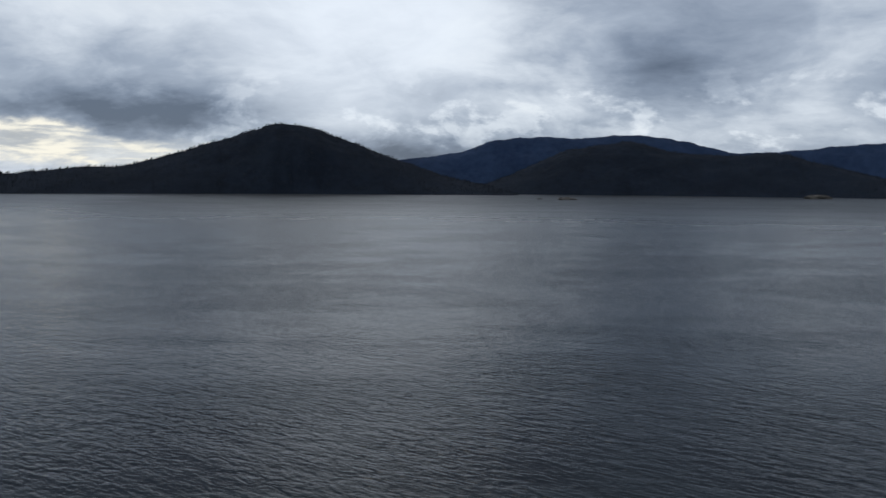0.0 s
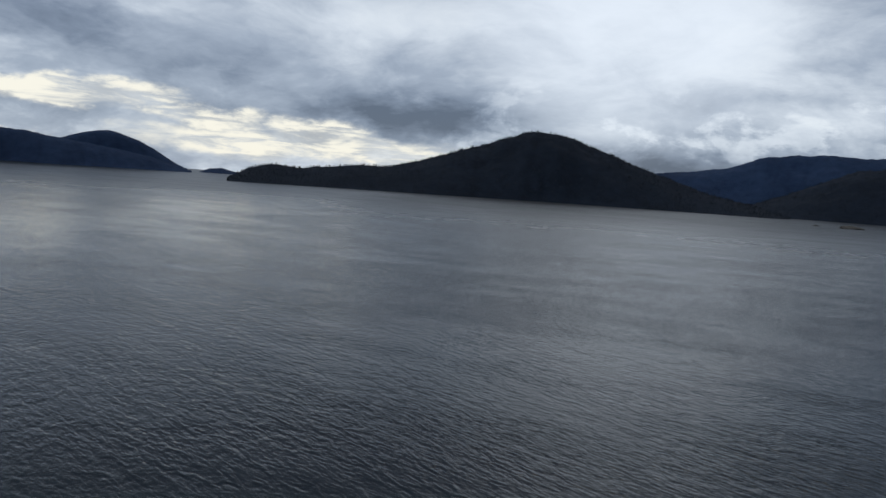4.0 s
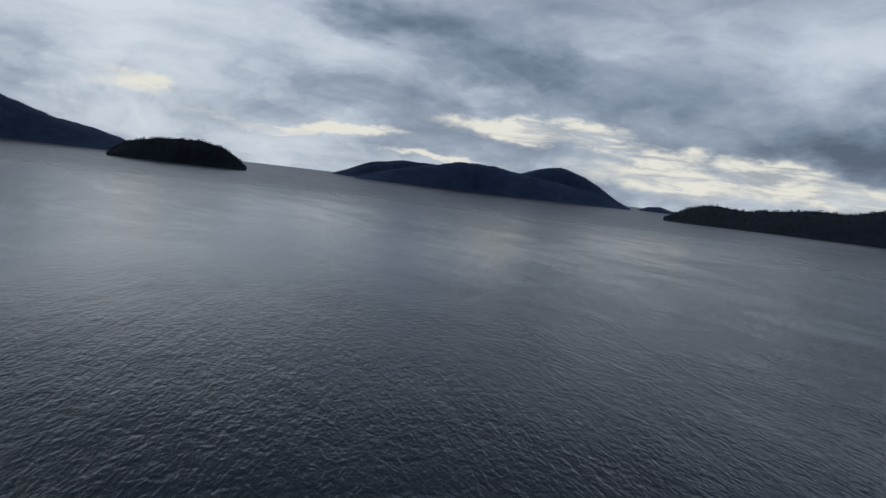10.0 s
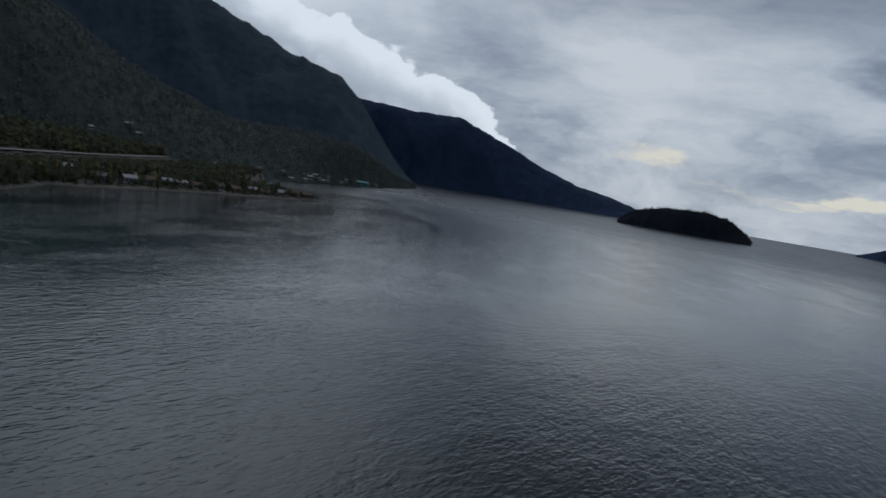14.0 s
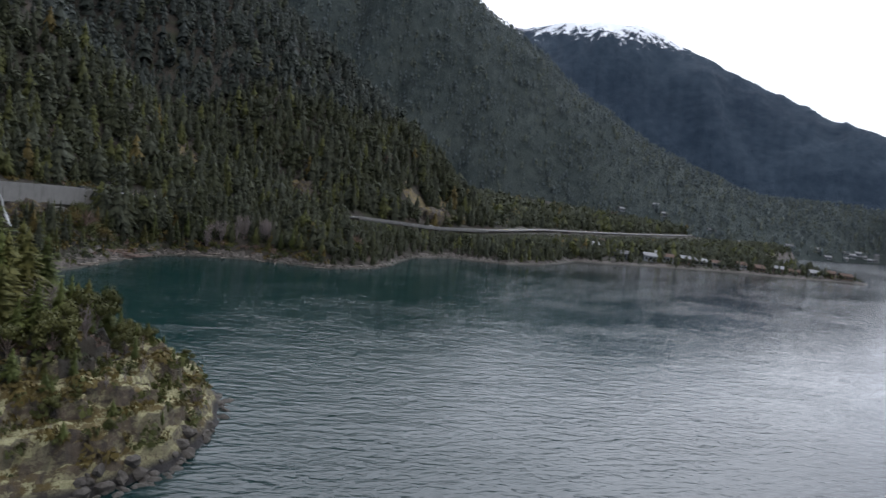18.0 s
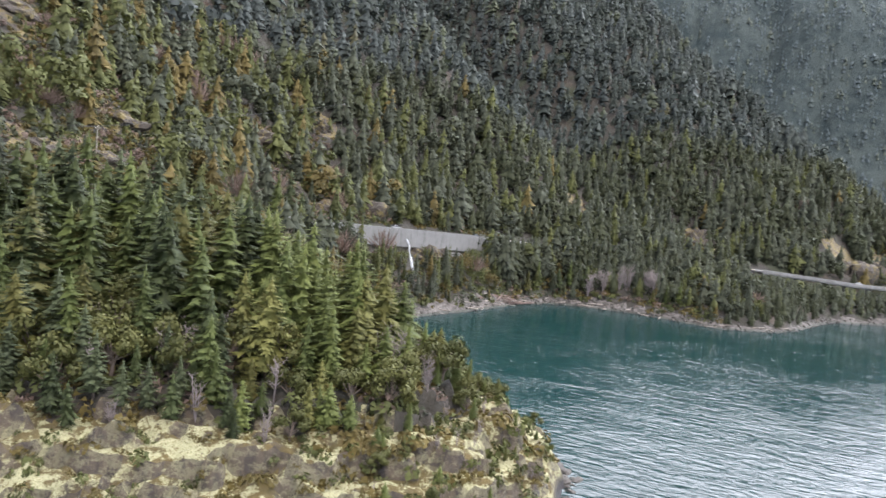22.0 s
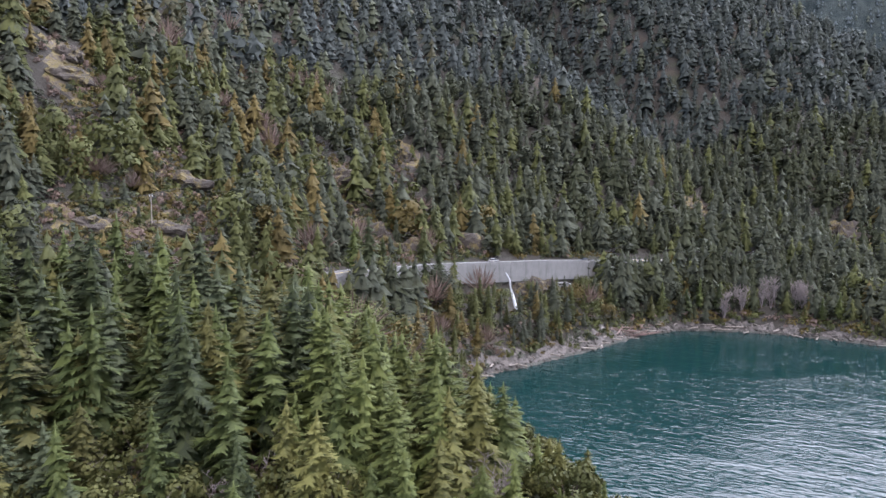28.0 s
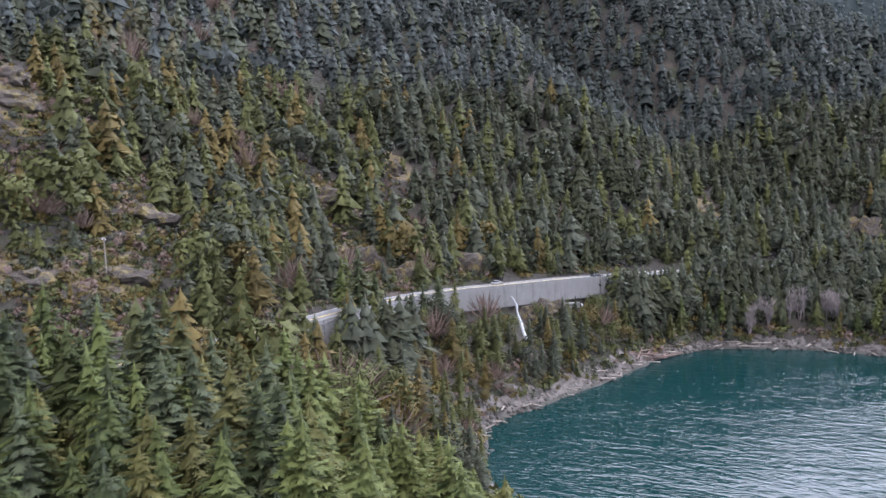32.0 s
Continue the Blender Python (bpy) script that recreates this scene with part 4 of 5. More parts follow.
# needles share the hills' near-black, haze-tinted colour
FAR_FIR = [foliage("haze_dark_fir", (0.002, 0.0048, 0.009), (0.0045, 0.0085, 0.0145))]
for hill, count, label in (("mountain_a", 2800, "tiny trees that roughen the far hill, coloured dark haze blue"), ("mountain_h", 1500, "tiny trees on the hills of the far shore, coloured dark haze blue"), ("mountain_c", 900, "tiny trees on the wooded island, coloured dark haze blue")):
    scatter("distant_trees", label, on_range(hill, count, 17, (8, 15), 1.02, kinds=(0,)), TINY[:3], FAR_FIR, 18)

# ---- trees of the headland, each a thing ----
BARK = plain("bark", (0.05, 0.038, 0.03), (0.13, 0.1, 0.08), 2.0, 0.95, 0.5)
GREY_TWIG = plain("grey_twigs", (0.12, 0.1, 0.095), (0.24, 0.2, 0.19), 1.0, 0.95)


def leafage(name, dark, light):
    m, g, b = material(name)
    own = g.add("ShaderNodeObjectInfo").outputs["Random"]
    isl = g.add("ShaderNodeNewGeometry").outputs["Random Per Island"]
    k = g.math("ADD", g.math("MULTIPLY", own, 0.5), g.math("MULTIPLY", isl, 0.5))
    c = g.mix(k, dark, light)
    link(g, c, b, "Base Color")
    leaf_light(g, b, c, 0.22)
    b.inputs["Roughness"].default_value, b.inputs["Specular IOR Level"].default_value = 0.7, 0.25
    return m


NEEDLES = [leafage("dark_needles", (0.012, 0.019, 0.006), (0.054, 0.07, 0.021)), leafage("green_needles", (0.022, 0.033, 0.008), (0.09, 0.112, 0.029)), leafage("olive_needles", (0.034, 0.036, 0.009), (0.115, 0.108, 0.027)), leafage("blue_needles", (0.019, 0.027, 0.013), (0.07, 0.086, 0.038))]
FRESH = [leafage("fresh_needles", (0.032, 0.045, 0.011), (0.12, 0.142, 0.038)), leafage("yellowish_needles", (0.046, 0.05, 0.012), (0.142, 0.138, 0.038))]
LEAVES = leafage("waxy_leaves", (0.03, 0.036, 0.009), (0.1, 0.1, 0.03))


def tube(V, F, a, b, ra, rb, n=5):
    """Adds a tapered limb from a to b."""
    a, b = Vector(a), Vector(b)
    d = (b - a).normalized()
    u = d.orthogonal().normalized()
    w = d.cross(u)
    o = len(V)
    for c, r in ((a, ra), (b, rb)):
        for k in range(n):
            t = 6.2832 * k / n
            V.append(tuple(c + (u * math.cos(t) + w * math.sin(t)) * r))
    for k in range(n):
        k1 = (k + 1) % n
        F += [(o + k, o + k1, o + n + k1), (o + k, o + n + k1, o + n + k)]


def part(name, verts, faces, mats, parent, label="", smooth=False):
    ob = new(name, raw_mesh(name, verts, faces, mats, smooth=smooth))
    ob.parent = parent
    return tagged(ob, label)


def conifer_thing(rng, mat, label):
    root = tagged(new("conifer_tree"), label, "tree", "conifers on the headland")
    base = rng.uniform(0.04, 0.16)
    V, F = fir(rng, rng.uniform(0.23, 0.33), 28, 8, 4, base, 13, 7)
    V, F, N = outward(V, F)
    crown = new("crown", soft_mesh("crown", V, F, [mat], N))
    crown.parent = root
    V, F = [], []
    lean = rng.uniform(-0.01, 0.01)
    tube(V, F, (0, 0, -0.05), (lean, 0, 0.5), 0.016, 0.009, 7)
    tube(V, F, (lean, 0, 0.5), (0, 0, 0.98), 0.009, 0.002, 6)
    part("trunk", V, F, [BARK], root)
    return root


def leafy_thing(rng, label):
    """A low broad-leaved tree of height 1 with a rounded, open crown."""
    root = tagged(new("leafy_tree"), label, "tree", "broad-leaved trees on the headland")
    V, F, L, G = [], [], [], []
    tube(V, F, (0, 0, -0.05), (0.03, 0, 0.35), 0.035, 0.025, 6)
    for k in range(rng.randint(7, 10)):
        a, e = rng.uniform(0, 6.28), rng.uniform(0.15, 1.2)
        tip = Vector((math.cos(a) * math.cos(e) * 0.4, math.sin(a) * math.cos(e) * 0.4, 0.38 + 0.5 * math.sin(e)))
        tube(V, F, (0.03, 0, rng.uniform(0.2, 0.36)), tip, 0.016, 0.005, 4)
        size = rng.uniform(0.12, 0.2)
        for _ in range(120):
            d = Vector((rng.gauss(0, 1), rng.gauss(0, 1), rng.gauss(0, 0.8))).normalized()
            c = tip + d * size * rng.uniform(0.55, 1.1)
            u, w = d.orthogonal().normalized(), None
            u.rotate(Matrix.Rotation(rng.uniform(0, 6.28), 3, d))
            w = (d.cross(u) + d * rng.uniform(-0.5, 0.5)) * 0.024
            u = u * 0.038
            o = len(L)
            L += [tuple(c - u), tuple(c + w), tuple(c + u), tuple(c - w)]
            G += [(o, o + 1, o + 2), (o, o + 2, o + 3)]
    part("crown", L, G, [LEAVES], root)
    part("trunk", V, F, [BARK], root)
    return root


def bare_thing(rng, label):
    """A leafless tree or tall shrub of height 1."""
    root = tagged(new("bare_tree"), label, "tree", "leafless trees on the headland")
    V, F, T, G = [], [], [], []
    for _ in range(rng.randint(2, 4)):
        a = rng.uniform(0, 6.28)
        top = Vector((math.cos(a) * rng.uniform(0.02, 0.2), math.sin(a) * rng.uniform(0.02, 0.2), rng.uniform(0.75, 1.0)))
        tube(V, F, (0, 0, -0.05), top, 0.014, 0.003, 4)
        for _ in range(16):
            f = rng.uniform(0.25, 0.98)
            p, b = top * f, rng.uniform(0, 6.28)
            q = p + Vector((math.cos(b) * 0.16, math.sin(b) * 0.16, rng.uniform(0.08, 0.22))) * rng.uniform(0.5, 1.1)
            tube(T, G, p, q, 0.005, 0.002, 3)
            for _ in range(3):
                c = rng.uniform(0, 6.28)
                m = p.lerp(q, rng.uniform(0.3, 1))
                tube(T, G, m, m + Vector((math.cos(c) * 0.06, math.sin(c) * 0.06, rng.uniform(0.02, 0.1))), 0.003, 0.001, 3)
    part("trunk", V, F, [GREY_TWIG], root)
    part("branchwork", T, G, [GREY_TWIG], root)
    return root


def plant(kinds, spots, rng):
    """Puts copies of the given things at rows of x, y, z, height."""
    for i, (x, y, z, h) in enumerate(spots):
        ob = kinds[rng.randrange(len(kinds))]
        m = Matrix.Translation((x, y, z)) @ Matrix.Rotation(rng.uniform(0, 6.28), 4, "Z") @ Matrix.Diagonal((h * rng.uniform(0.85, 1.2), h * rng.uniform(0.85, 1.2), h, 1))
        copy_thing(ob, m)
    for ob in kinds:
        for o in (*ob.children_recursive, ob):
            bpy.data.objects.remove(o)


def headland_places():
    x, y, r = spread(760, -92, 66, 104, 196, 91)
    s, rd, _, _ = ground_parts(x, y)
    z = ground_z(x, y)
    ok = (rd < -7) & (s > np.where(x > 22, 2.6, 8 + 6 * (y < 135))) & (y < 194)
    back = smooth01(y, 132, 152)
    tall = (4.5 + 3 * back + 16 * smooth01(s, 5, 44)) * (1 - 0.4 * smooth01(x, -5, 42) * (1 - back)) * r.choice([1.1, 1, 0.95, 0.8, 0.6], len(x))
    pick = r.uniform(0, 1, len(x))
    pick = np.where((x > 14) & (s < 16), 0.45 + 0.55 * pick, np.where(x > 4, 0.25 + 0.75 * pick, pick))
    return [(a, b, c - 0.3, h, k, d) for a, b, c, h, k, d, o in zip(x, y, z, tall, pick, s, ok) if o]


def make_headland_trees():
    rng = random.Random(12)
    firs = [conifer_thing(rng, NEEDLES[k], lab) for k, lab in ((0, "dark green fir with drooping boughs on the headland"), (0, "dark green fir with drooping boughs on the headland"), (1, "fresh green fir with layered boughs on the headland"),
            (1, "fresh green fir with layered boughs on the headland"), (2, "yellowish green cedar on the rocky headland"), (3, "grey-green hemlock on the headland"))]
    leafy = [leafy_thing(rng, "low yellow-green broad-leaved tree above the cliff") for _ in range(3)]
    bare = [bare_thing(rng, "leafless grey shrub among the firs") for _ in range(3)]
    places = headland_places()
    light = [conifer_thing(rng, FRESH[k], "light green young conifer near the point of the headland") for k in (0, 0, 1)]
    plant(light, [p[:4] for p in places if p[4] < 0.68 and p[0] > 6 + 8 * math.sin(p[1])], rng)
    plant(firs, [p[:4] for p in places if p[4] < 0.68 and p[0] <= 6 + 8 * math.sin(p[1])], rng)
    plant(leafy, [(*p[:3], min(p[3], 9.5)) for p in places if 0.68 <= p[4] < 0.86], rng)
    plant(bare, [(*p[:3], min(p[3], 8.0)) for p in places if p[4] >= 0.86], rng)


make_headland_trees()


def make_wall_trees():
    """The few large conifers that stand out in front of the wall and at the cove."""
    rng = random.Random(51)
    kinds = [conifer_thing(rng, NEEDLES[k], "tall green conifer standing below the highway wall") for k in (0, 1, 3, 2)]
    spots = []
    for x, y, h in ((0, 270, 19), (-4, 262, 17), (4, 276, 18), (8, 279, 14), (18, 292, 19), (23, 299, 20), (14, 289, 15), (28, 303, 13), (145, 341, 14), (131, 342, 12), (138, 345, 15), (182, 327, 11), (188, 325, 12), (176, 329, 8), (113, 334, 11), (120, 341, 13), (98, 335, 10), (104, 339, 12)):
        spots.append((x, y, float(ground_z(np.array([float(x)]), np.array([float(y)]))[0]) - 0.3, h))
    plant(kinds, spots, rng)


make_wall_trees()


def make_cove_trees():
    rng = random.Random(33)
    kinds = [bare_thing(rng, "leafless greyish tree at the head of the cove") for _ in range(3)]
    spots = []
    for _ in range(16):
        x = rng.uniform(142, 190)
        y = 338 + abs(x - 160) * -0.35 + rng.uniform(3, 10)
        spots.append((x, y, float(ground_z(np.array([x]), np.array([y]))[0]) - 0.3, rng.uniform(9, 14)))
    plant(kinds, spots, rng)


make_cove_trees()


def make_brush():
    """Undergrowth: low leafy tufts on the cliff, the road's banks and between the trees."""
    rng = random.Random(3)
    tufts = []
    for _ in range(5):
        V, F = [], []
        for _ in range(32):
            d = Vector((rng.gauss(0, 1), rng.gauss(0, 1), abs(rng.gauss(0, 0.8)))).normalized()
            c = d * rng.uniform(0.3, 1.0) * 0.5
            u = d.orthogonal().normalized()
            u.rotate(Matrix.Rotation(rng.uniform(0, 6.28), 3, d))
            w = d.cross(u) * 0.14
            o = len(V)
            V += [tuple(c - u * 0.16), tuple(c + w + d * 0.1), tuple(c + u * 0.16)]
            F += [(o, o + 1, o + 2)]
        tufts.append((np.array(V, np.float32), np.array(F, np.int32)))
    x, y, r = spread(13500, -100, 200, 98, 372, 44)
    s, rd, _, _ = ground_parts(x, y)
    z = ground_z(x, y)
    open_rock = (s < 19) & (y + 0.4 * x < 190)
    ok = (np.abs(rd) > 7.2) & (s > 2.0) & ~((np.abs(x - 52) < 3) & (y > 304)) & (r.uniform(0, 1, len(x)) < np.where(open_rock, np.where(x > 10, 0.9, 0.75), 0.85))
    h = r.uniform(1.2, 3.6, len(x)) * np.where(open_rock, np.where(x > 12, 1.2, 0.95), 1.5)
    mt = np.where(open_rock, r.choice([1, 1, 3, 3, 3, 1], len(x)), r.choice([1, 1, 1, 3, 3, 0, 2, 4], len(x)))
    scatter("undergrowth", "low shrubs, moss and bracken on rock and banks", np.stack([x, y, z - 0.2, h, mt], 1)[ok], tufts, FIRS, 9)["category"] = "shrubs"


make_brush()


def make_clearing_brush():
    """Brown and olive scrub on the open ground below the rocks."""
    rng = random.Random(9)
    forms = [bushy(rng, 44, 0.13) for _ in range(5)]
    x, y, r = spread(17000, -128, 270, 215, 470, 61)
    _, rd, _, _ = ground_parts(x, y)
    ok = cleared(x, y) & (rd > 7.5) & (r.uniform(0, 1, len(x)) < np.where(outcrop(x, y), 0.35, 0.9))
    x, y = x[ok], y[ok]
    spots = np.stack([x, y, ground_z(x, y) - 0.3, r.uniform(1.4, 4.2, len(x)), r.choice([3, 3, 4, 4, 1, 2], len(x))], 1)
    scatter("scrub", "brown and olive scrub round the bare rocks", spots, forms, FIRS, 23)["category"] = "shrubs"


make_clearing_brush()

# ---- the highway ----
WHITE = plain("white_paint", (0.6, 0.6, 0.58), (0.78, 0.78, 0.76), 3.0, 0.7)
YELLOW = plain("yellow_paint", (0.5, 0.34, 0.05), (0.6, 0.42, 0.08), 3.0, 0.7)


def lane_at(u):
    """Place, way and left side of the road at a leg of its line."""
    i = np.clip(u * LEGS, 0, len(LANE) - 1.001)
    k = int(i)
    a, b = Vector(LANE[k]), Vector(LANE[k + 1])
    d = (b - a).normalized()
    return a.lerp(b, i - k), d, Vector((-d.y, d.x, 0)).normalized()


def ribbon(name, u0, u1, profile, mat, parent=None, n=260, label=""):
    """A band along the road; profile: rows of offset to the left and height."""
    V = []
    for u in np.linspace(u0, u1, n):
        p, d, left = lane_at(u)
        V += [tuple(p + left * o + Vector((0, 0, h))) for o, h in profile]
    ob = new(name, raw_mesh(name, V, grid_faces(n, len(profile)), [mat]))
    if parent:
        ob.parent = parent
    return tagged(ob, label)


def block(sx, sy, sz, bevel=0.03):
    """A bevelled block, its foot in the middle at the origin."""
    bm = bmesh.new()
    bmesh.ops.create_cube(bm, size=1, matrix=Matrix.Translation((0, 0, sz / 2)) @ Matrix.Diagonal((sx, sy, sz, 1)))
    if bevel:
        bmesh.ops.bevel(bm, geom=bm.edges[:], offset=bevel, segments=1, affect="EDGES")
    me = bpy.data.meshes.new("block")
    bm.to_mesh(me)
    bm.free()
    return me


def make_road():
    road = ribbon("road", 1, 22, [(5.2, -0.7), (5.2, 0.0), (0, 0.08), (-5.2, 0.0), (-5.2, -0.7)], ASPHALT)
    tagged(road, "grey two-lane coastal highway cut into the slope", "road", kind="structure")
    ribbon("edge_line", 1, 22, [(4.5, 0.03), (4.38, 0.033)], WHITE, road)
    ribbon("edge_line", 1, 22, [(-4.38, 0.033), (-4.5, 0.03)], WHITE, road)
    ribbon("centre_line", 1, 22, [(0.2, 0.1), (-0.2, 0.1)], YELLOW, road)
    wall = ribbon("retaining_wall", 4.6, 12.05, [(-5.15, 0.05), (-5.75, 0.05), (-5.75, -0.5), (-5.15, -0.5)], CONCRETE)
    tagged(wall, "tall grey concrete wall that carries the highway", "wall", kind="structure")
    panel, barrier = block(1, 0.4, 1, 0.0), block(1, 0.34, 0.85, 0.05)
    panel.materials.append(CONCRETE), barrier.materials.append(CONCRETE)
    u = 4.6
    while u < 12.0:
        p, d, left = lane_at(u)
        leg = (lane_at(u + 0.01)[0] - p).length / 0.01
        step = 3.6 / leg
        p, d, left = lane_at(u + step / 2)
        turn = Matrix.Rotation(math.atan2(d.y, d.x), 4, "Z")
        ob = new("panel", panel)
        ob.parent = wall
        ob.matrix_basis = Matrix.Translation(p - left * (5.5 + 0.015 * R1.random()) - Vector((0, 0, 7.3))) @ turn @ Matrix.Diagonal((3.58, 1, 6.85, 1))
        ob = new("barrier", barrier)
        ob.parent = wall
        ob.matrix_basis = Matrix.Translation(p - left * 5.4 + Vector((0, 0, 0.03))) @ turn @ Matrix.Diagonal((3.5, 1, 1, 1))
        u += step


make_road()


def make_viaduct():
    deck = ribbon("viaduct", 15.2, 17.8, [(5.4, -0.75), (5.4, -1.6), (2, -2.0), (-2, -2.0), (-5.4, -1.6), (-5.4, 0.05), (-5.9, 0.05), (-5.9, -0.75)], CONCRETE, None, 80)
    tagged(deck, "long concrete highway viaduct on pillars above the shore", "viaduct", kind="structure")
    barrier = block(1, 0.34, 0.95, 0.05)
    barrier.materials.append(CONCRETE)
    pillar = block(1.4, 5.5, 1, 0.0)
    pillar.materials.append(CONCRETE)
    u = 15.2
    while u < 17.75:
        p, d, left = lane_at(u)
        step = 4.0 / ((lane_at(u + 0.01)[0] - p).length / 0.01)
        p, d, left = lane_at(u + step / 2)
        ob = new("barrier", barrier)
        ob.parent = deck
        ob.matrix_basis = Matrix.Translation(p - left * 5.6 + Vector((0, 0, 0.05))) @ Matrix.Rotation(math.atan2(d.y, d.x), 4, "Z") @ Matrix.Diagonal((3.9, 1, 1, 1))
        u += step
    for u in (15.7, 16.15, 16.6, 17.0, 17.35):
        p, d, left = lane_at(u)
        foot = float(ground_z(np.array([p.x]), np.array([p.y]))[0]) - 1.5
        ob = new("pillar", pillar)
        ob.parent = deck
        ob.matrix_basis = Matrix.Translation((p.x, p.y, foot)) @ Matrix.Rotation(math.atan2(d.y, d.x), 4, "Z") @ Matrix.Diagonal((1, 1, p.z - 1.8 - foot, 1))


make_viaduct()

# ---- waterfall from the culvert under the highway ----
FOAM = plain("white_water", (0.2, 0.215, 0.22), (0.4, 0.42, 0.43), 1.5, 0.5, 0.6)


def make_fall():
    rng = random.Random(8)
    V = []
    n = 26
    for i in range(n):
        t = i / (n - 1)
        x, y = 50.5 + 3.2 * t + 0.5 * math.sin(5 * t), 325.4 - 17.0 * t
        drop = 26.2 - 2.5 * t - 3.0 * min(1, t * 3)
        z = max(drop - 7 * t, float(ground_z(np.array([x]), np.array([y]))[0]) + 0.5) if t > 0.25 else 26.2 - 10 * t
        w = 0.28 + 0.4 * t + rng.uniform(-0.1, 0.12)
        V += [(x - w, y, z - 0.3), (x - w * 0.4, y - 0.4, z + rng.uniform(0, 0.3)), (x + w * 0.5, y - 0.4, z + rng.uniform(0, 0.3)), (x + w, y, z - 0.3)]
    tagged(new("waterfall", raw_mesh("waterfall", V, grid_faces(n, 4), [FOAM], smooth=True)), "thin white waterfall spilling from the highway wall", "waterfall")


make_fall()


def make_culvert():
    """A small concrete outfall under the wall, and its thin fall."""
    z = float(ground_z(np.array([76.0]), np.array([338.0]))[0])
    box = tagged(new("culvert"), "small pale concrete outfall below the highway wall", "culvert")
    box.matrix_basis = Matrix.Translation((76, 338.5, z)) @ Matrix.Rotation(0.5, 4, "Z")
    for name, size, at in (("apron", (5.5, 2.2, 0.5), (0, 0, 1.6)), ("cheek", (0.5, 2.0, 2.6), (-2.6, 0, -0.6)), ("cheek", (0.5, 2.0, 2.6), (2.6, 0, -0.6)), ("sill", (4.8, 0.6, 1.2), (0, -0.5, -0.2))):
        ob = new(name, block(*size, 0.05))
        ob.data.materials.append(CONCRETE)
        ob.parent, ob.location = box, at
    V = []
    for i in range(9):
        t = i / 8
        V += [(79.2 + 0.6 * t - 0.3, 337.5 - 3.0 * t, z + 1.7 - 4.2 * t * t), (79.2 + 0.6 * t, 337.2 - 3.2 * t, z + 1.9 - 4.1 * t * t), (79.2 + 0.6 * t + 0.35, 337.5 - 3.0 * t, z + 1.7 - 4.2 * t * t)]
    tagged(new("waterfall", raw_mesh("waterfall", V, grid_faces(9, 3), [FOAM], smooth=True)), "short thin waterfall beside a concrete outfall", "waterfall")


make_culvert()

# ---- power line ----
WOOD = plain("weathered_wood", (0.14, 0.12, 0.1), (0.26, 0.23, 0.2), 3.0, 0.9)
WIRE = plain("dark_wire", (0.05, 0.05, 0.05), (0.09, 0.09, 0.09), 1.0, 0.6)
POLES = [(-150, 181, 55), (-119.5, 202, 56), (-88.7, 223.1, 57.1), (-58.3, 244.4, 58.4), (18, 408, 90)]


def make_poles():
    for k, (x, y, top) in enumerate(POLES):
        foot = float(ground_z(np.array([float(x)]), np.array([float(y)]))[0]) - 0.6
        pole = tagged(new("power_pole"), "weathered wooden power pole with a crossarm on the slope", "pole", "power poles")
        pole.location = (x, y, foot)
        h = top - foot
        V, F = [], []
        tube(V, F, (0, 0, 0), (0, 0, h), 0.22, 0.14, 8)
        part("shaft", V, F, [WOOD], pole)
        V, F = [], []
        tube(V, F, (-0.9, 1.2, h - 0.5), (0.9, -1.2, h - 0.5), 0.1, 0.1, 4)
        arm = part("crossarm", V, F, [WOOD], pole)
        for f in (-0.9, 0, 0.9):
            V, F = [], []
            tube(V, F, (f, -f * 1.33, h - 0.45), (f, -f * 1.33, h + (0.1 if f else 0.35)), 0.07, 0.05, 6)
            part("insulator", V, F, [WHITE], arm)
    for f in (-0.9, 0, 0.9):
        V, F = [], []
        for (ax, ay, az), (bx, by, bz) in zip(POLES, POLES[1:]):
            a, b = Vector((ax + f, ay - f * 1.33, az + (0.0 if f else 0.3))), Vector((bx + f, by - f * 1.33, bz + (0.0 if f else 0.3)))
            pts = [a.lerp(b, t / 8) - Vector((0, 0, 4 * 0.9 * (t / 8) * (1 - t / 8))) for t in range(9)]
            for p, q in zip(pts, pts[1:]):
                tube(V, F, p, q, 0.035, 0.035, 3)
        tagged(new("power_line", raw_mesh("power_line", V, F, [WIRE])), "thin dark overhead wire strung between poles", "wire", "overhead wires")


make_poles()

# ---- stones, driftwood and islets ----
STONE = plain("sea_stone", (0.022, 0.02, 0.017), (0.08, 0.071, 0.06), 1.2, 0.9, 0.7)
SILVER = plain("silvered_driftwood", (0.11, 0.09, 0.075), (0.3, 0.265, 0.225), 2.5, 0.9, 0.4)


def lump(seed, flat=0.7):
    """A worn stone of about 1 m across."""
    bm = bmesh.new()
    bmesh.ops.create_icosphere(bm, subdivisions=2, radius=0.5)
    off = Vector((seed * 3.1, seed * 1.7, 0))
    for v in bm.verts:
        v.co *= 1 + 0.55 * noise.noise(v.co * 2.2 + off) + 0.2 * noise.noise(v.co * 6 + off)
        v.co.z *= flat
    me = bpy.data.meshes.new("boulder")
    bm.to_mesh(me)
    bm.free()
    me.materials.append(STONE)
    return me


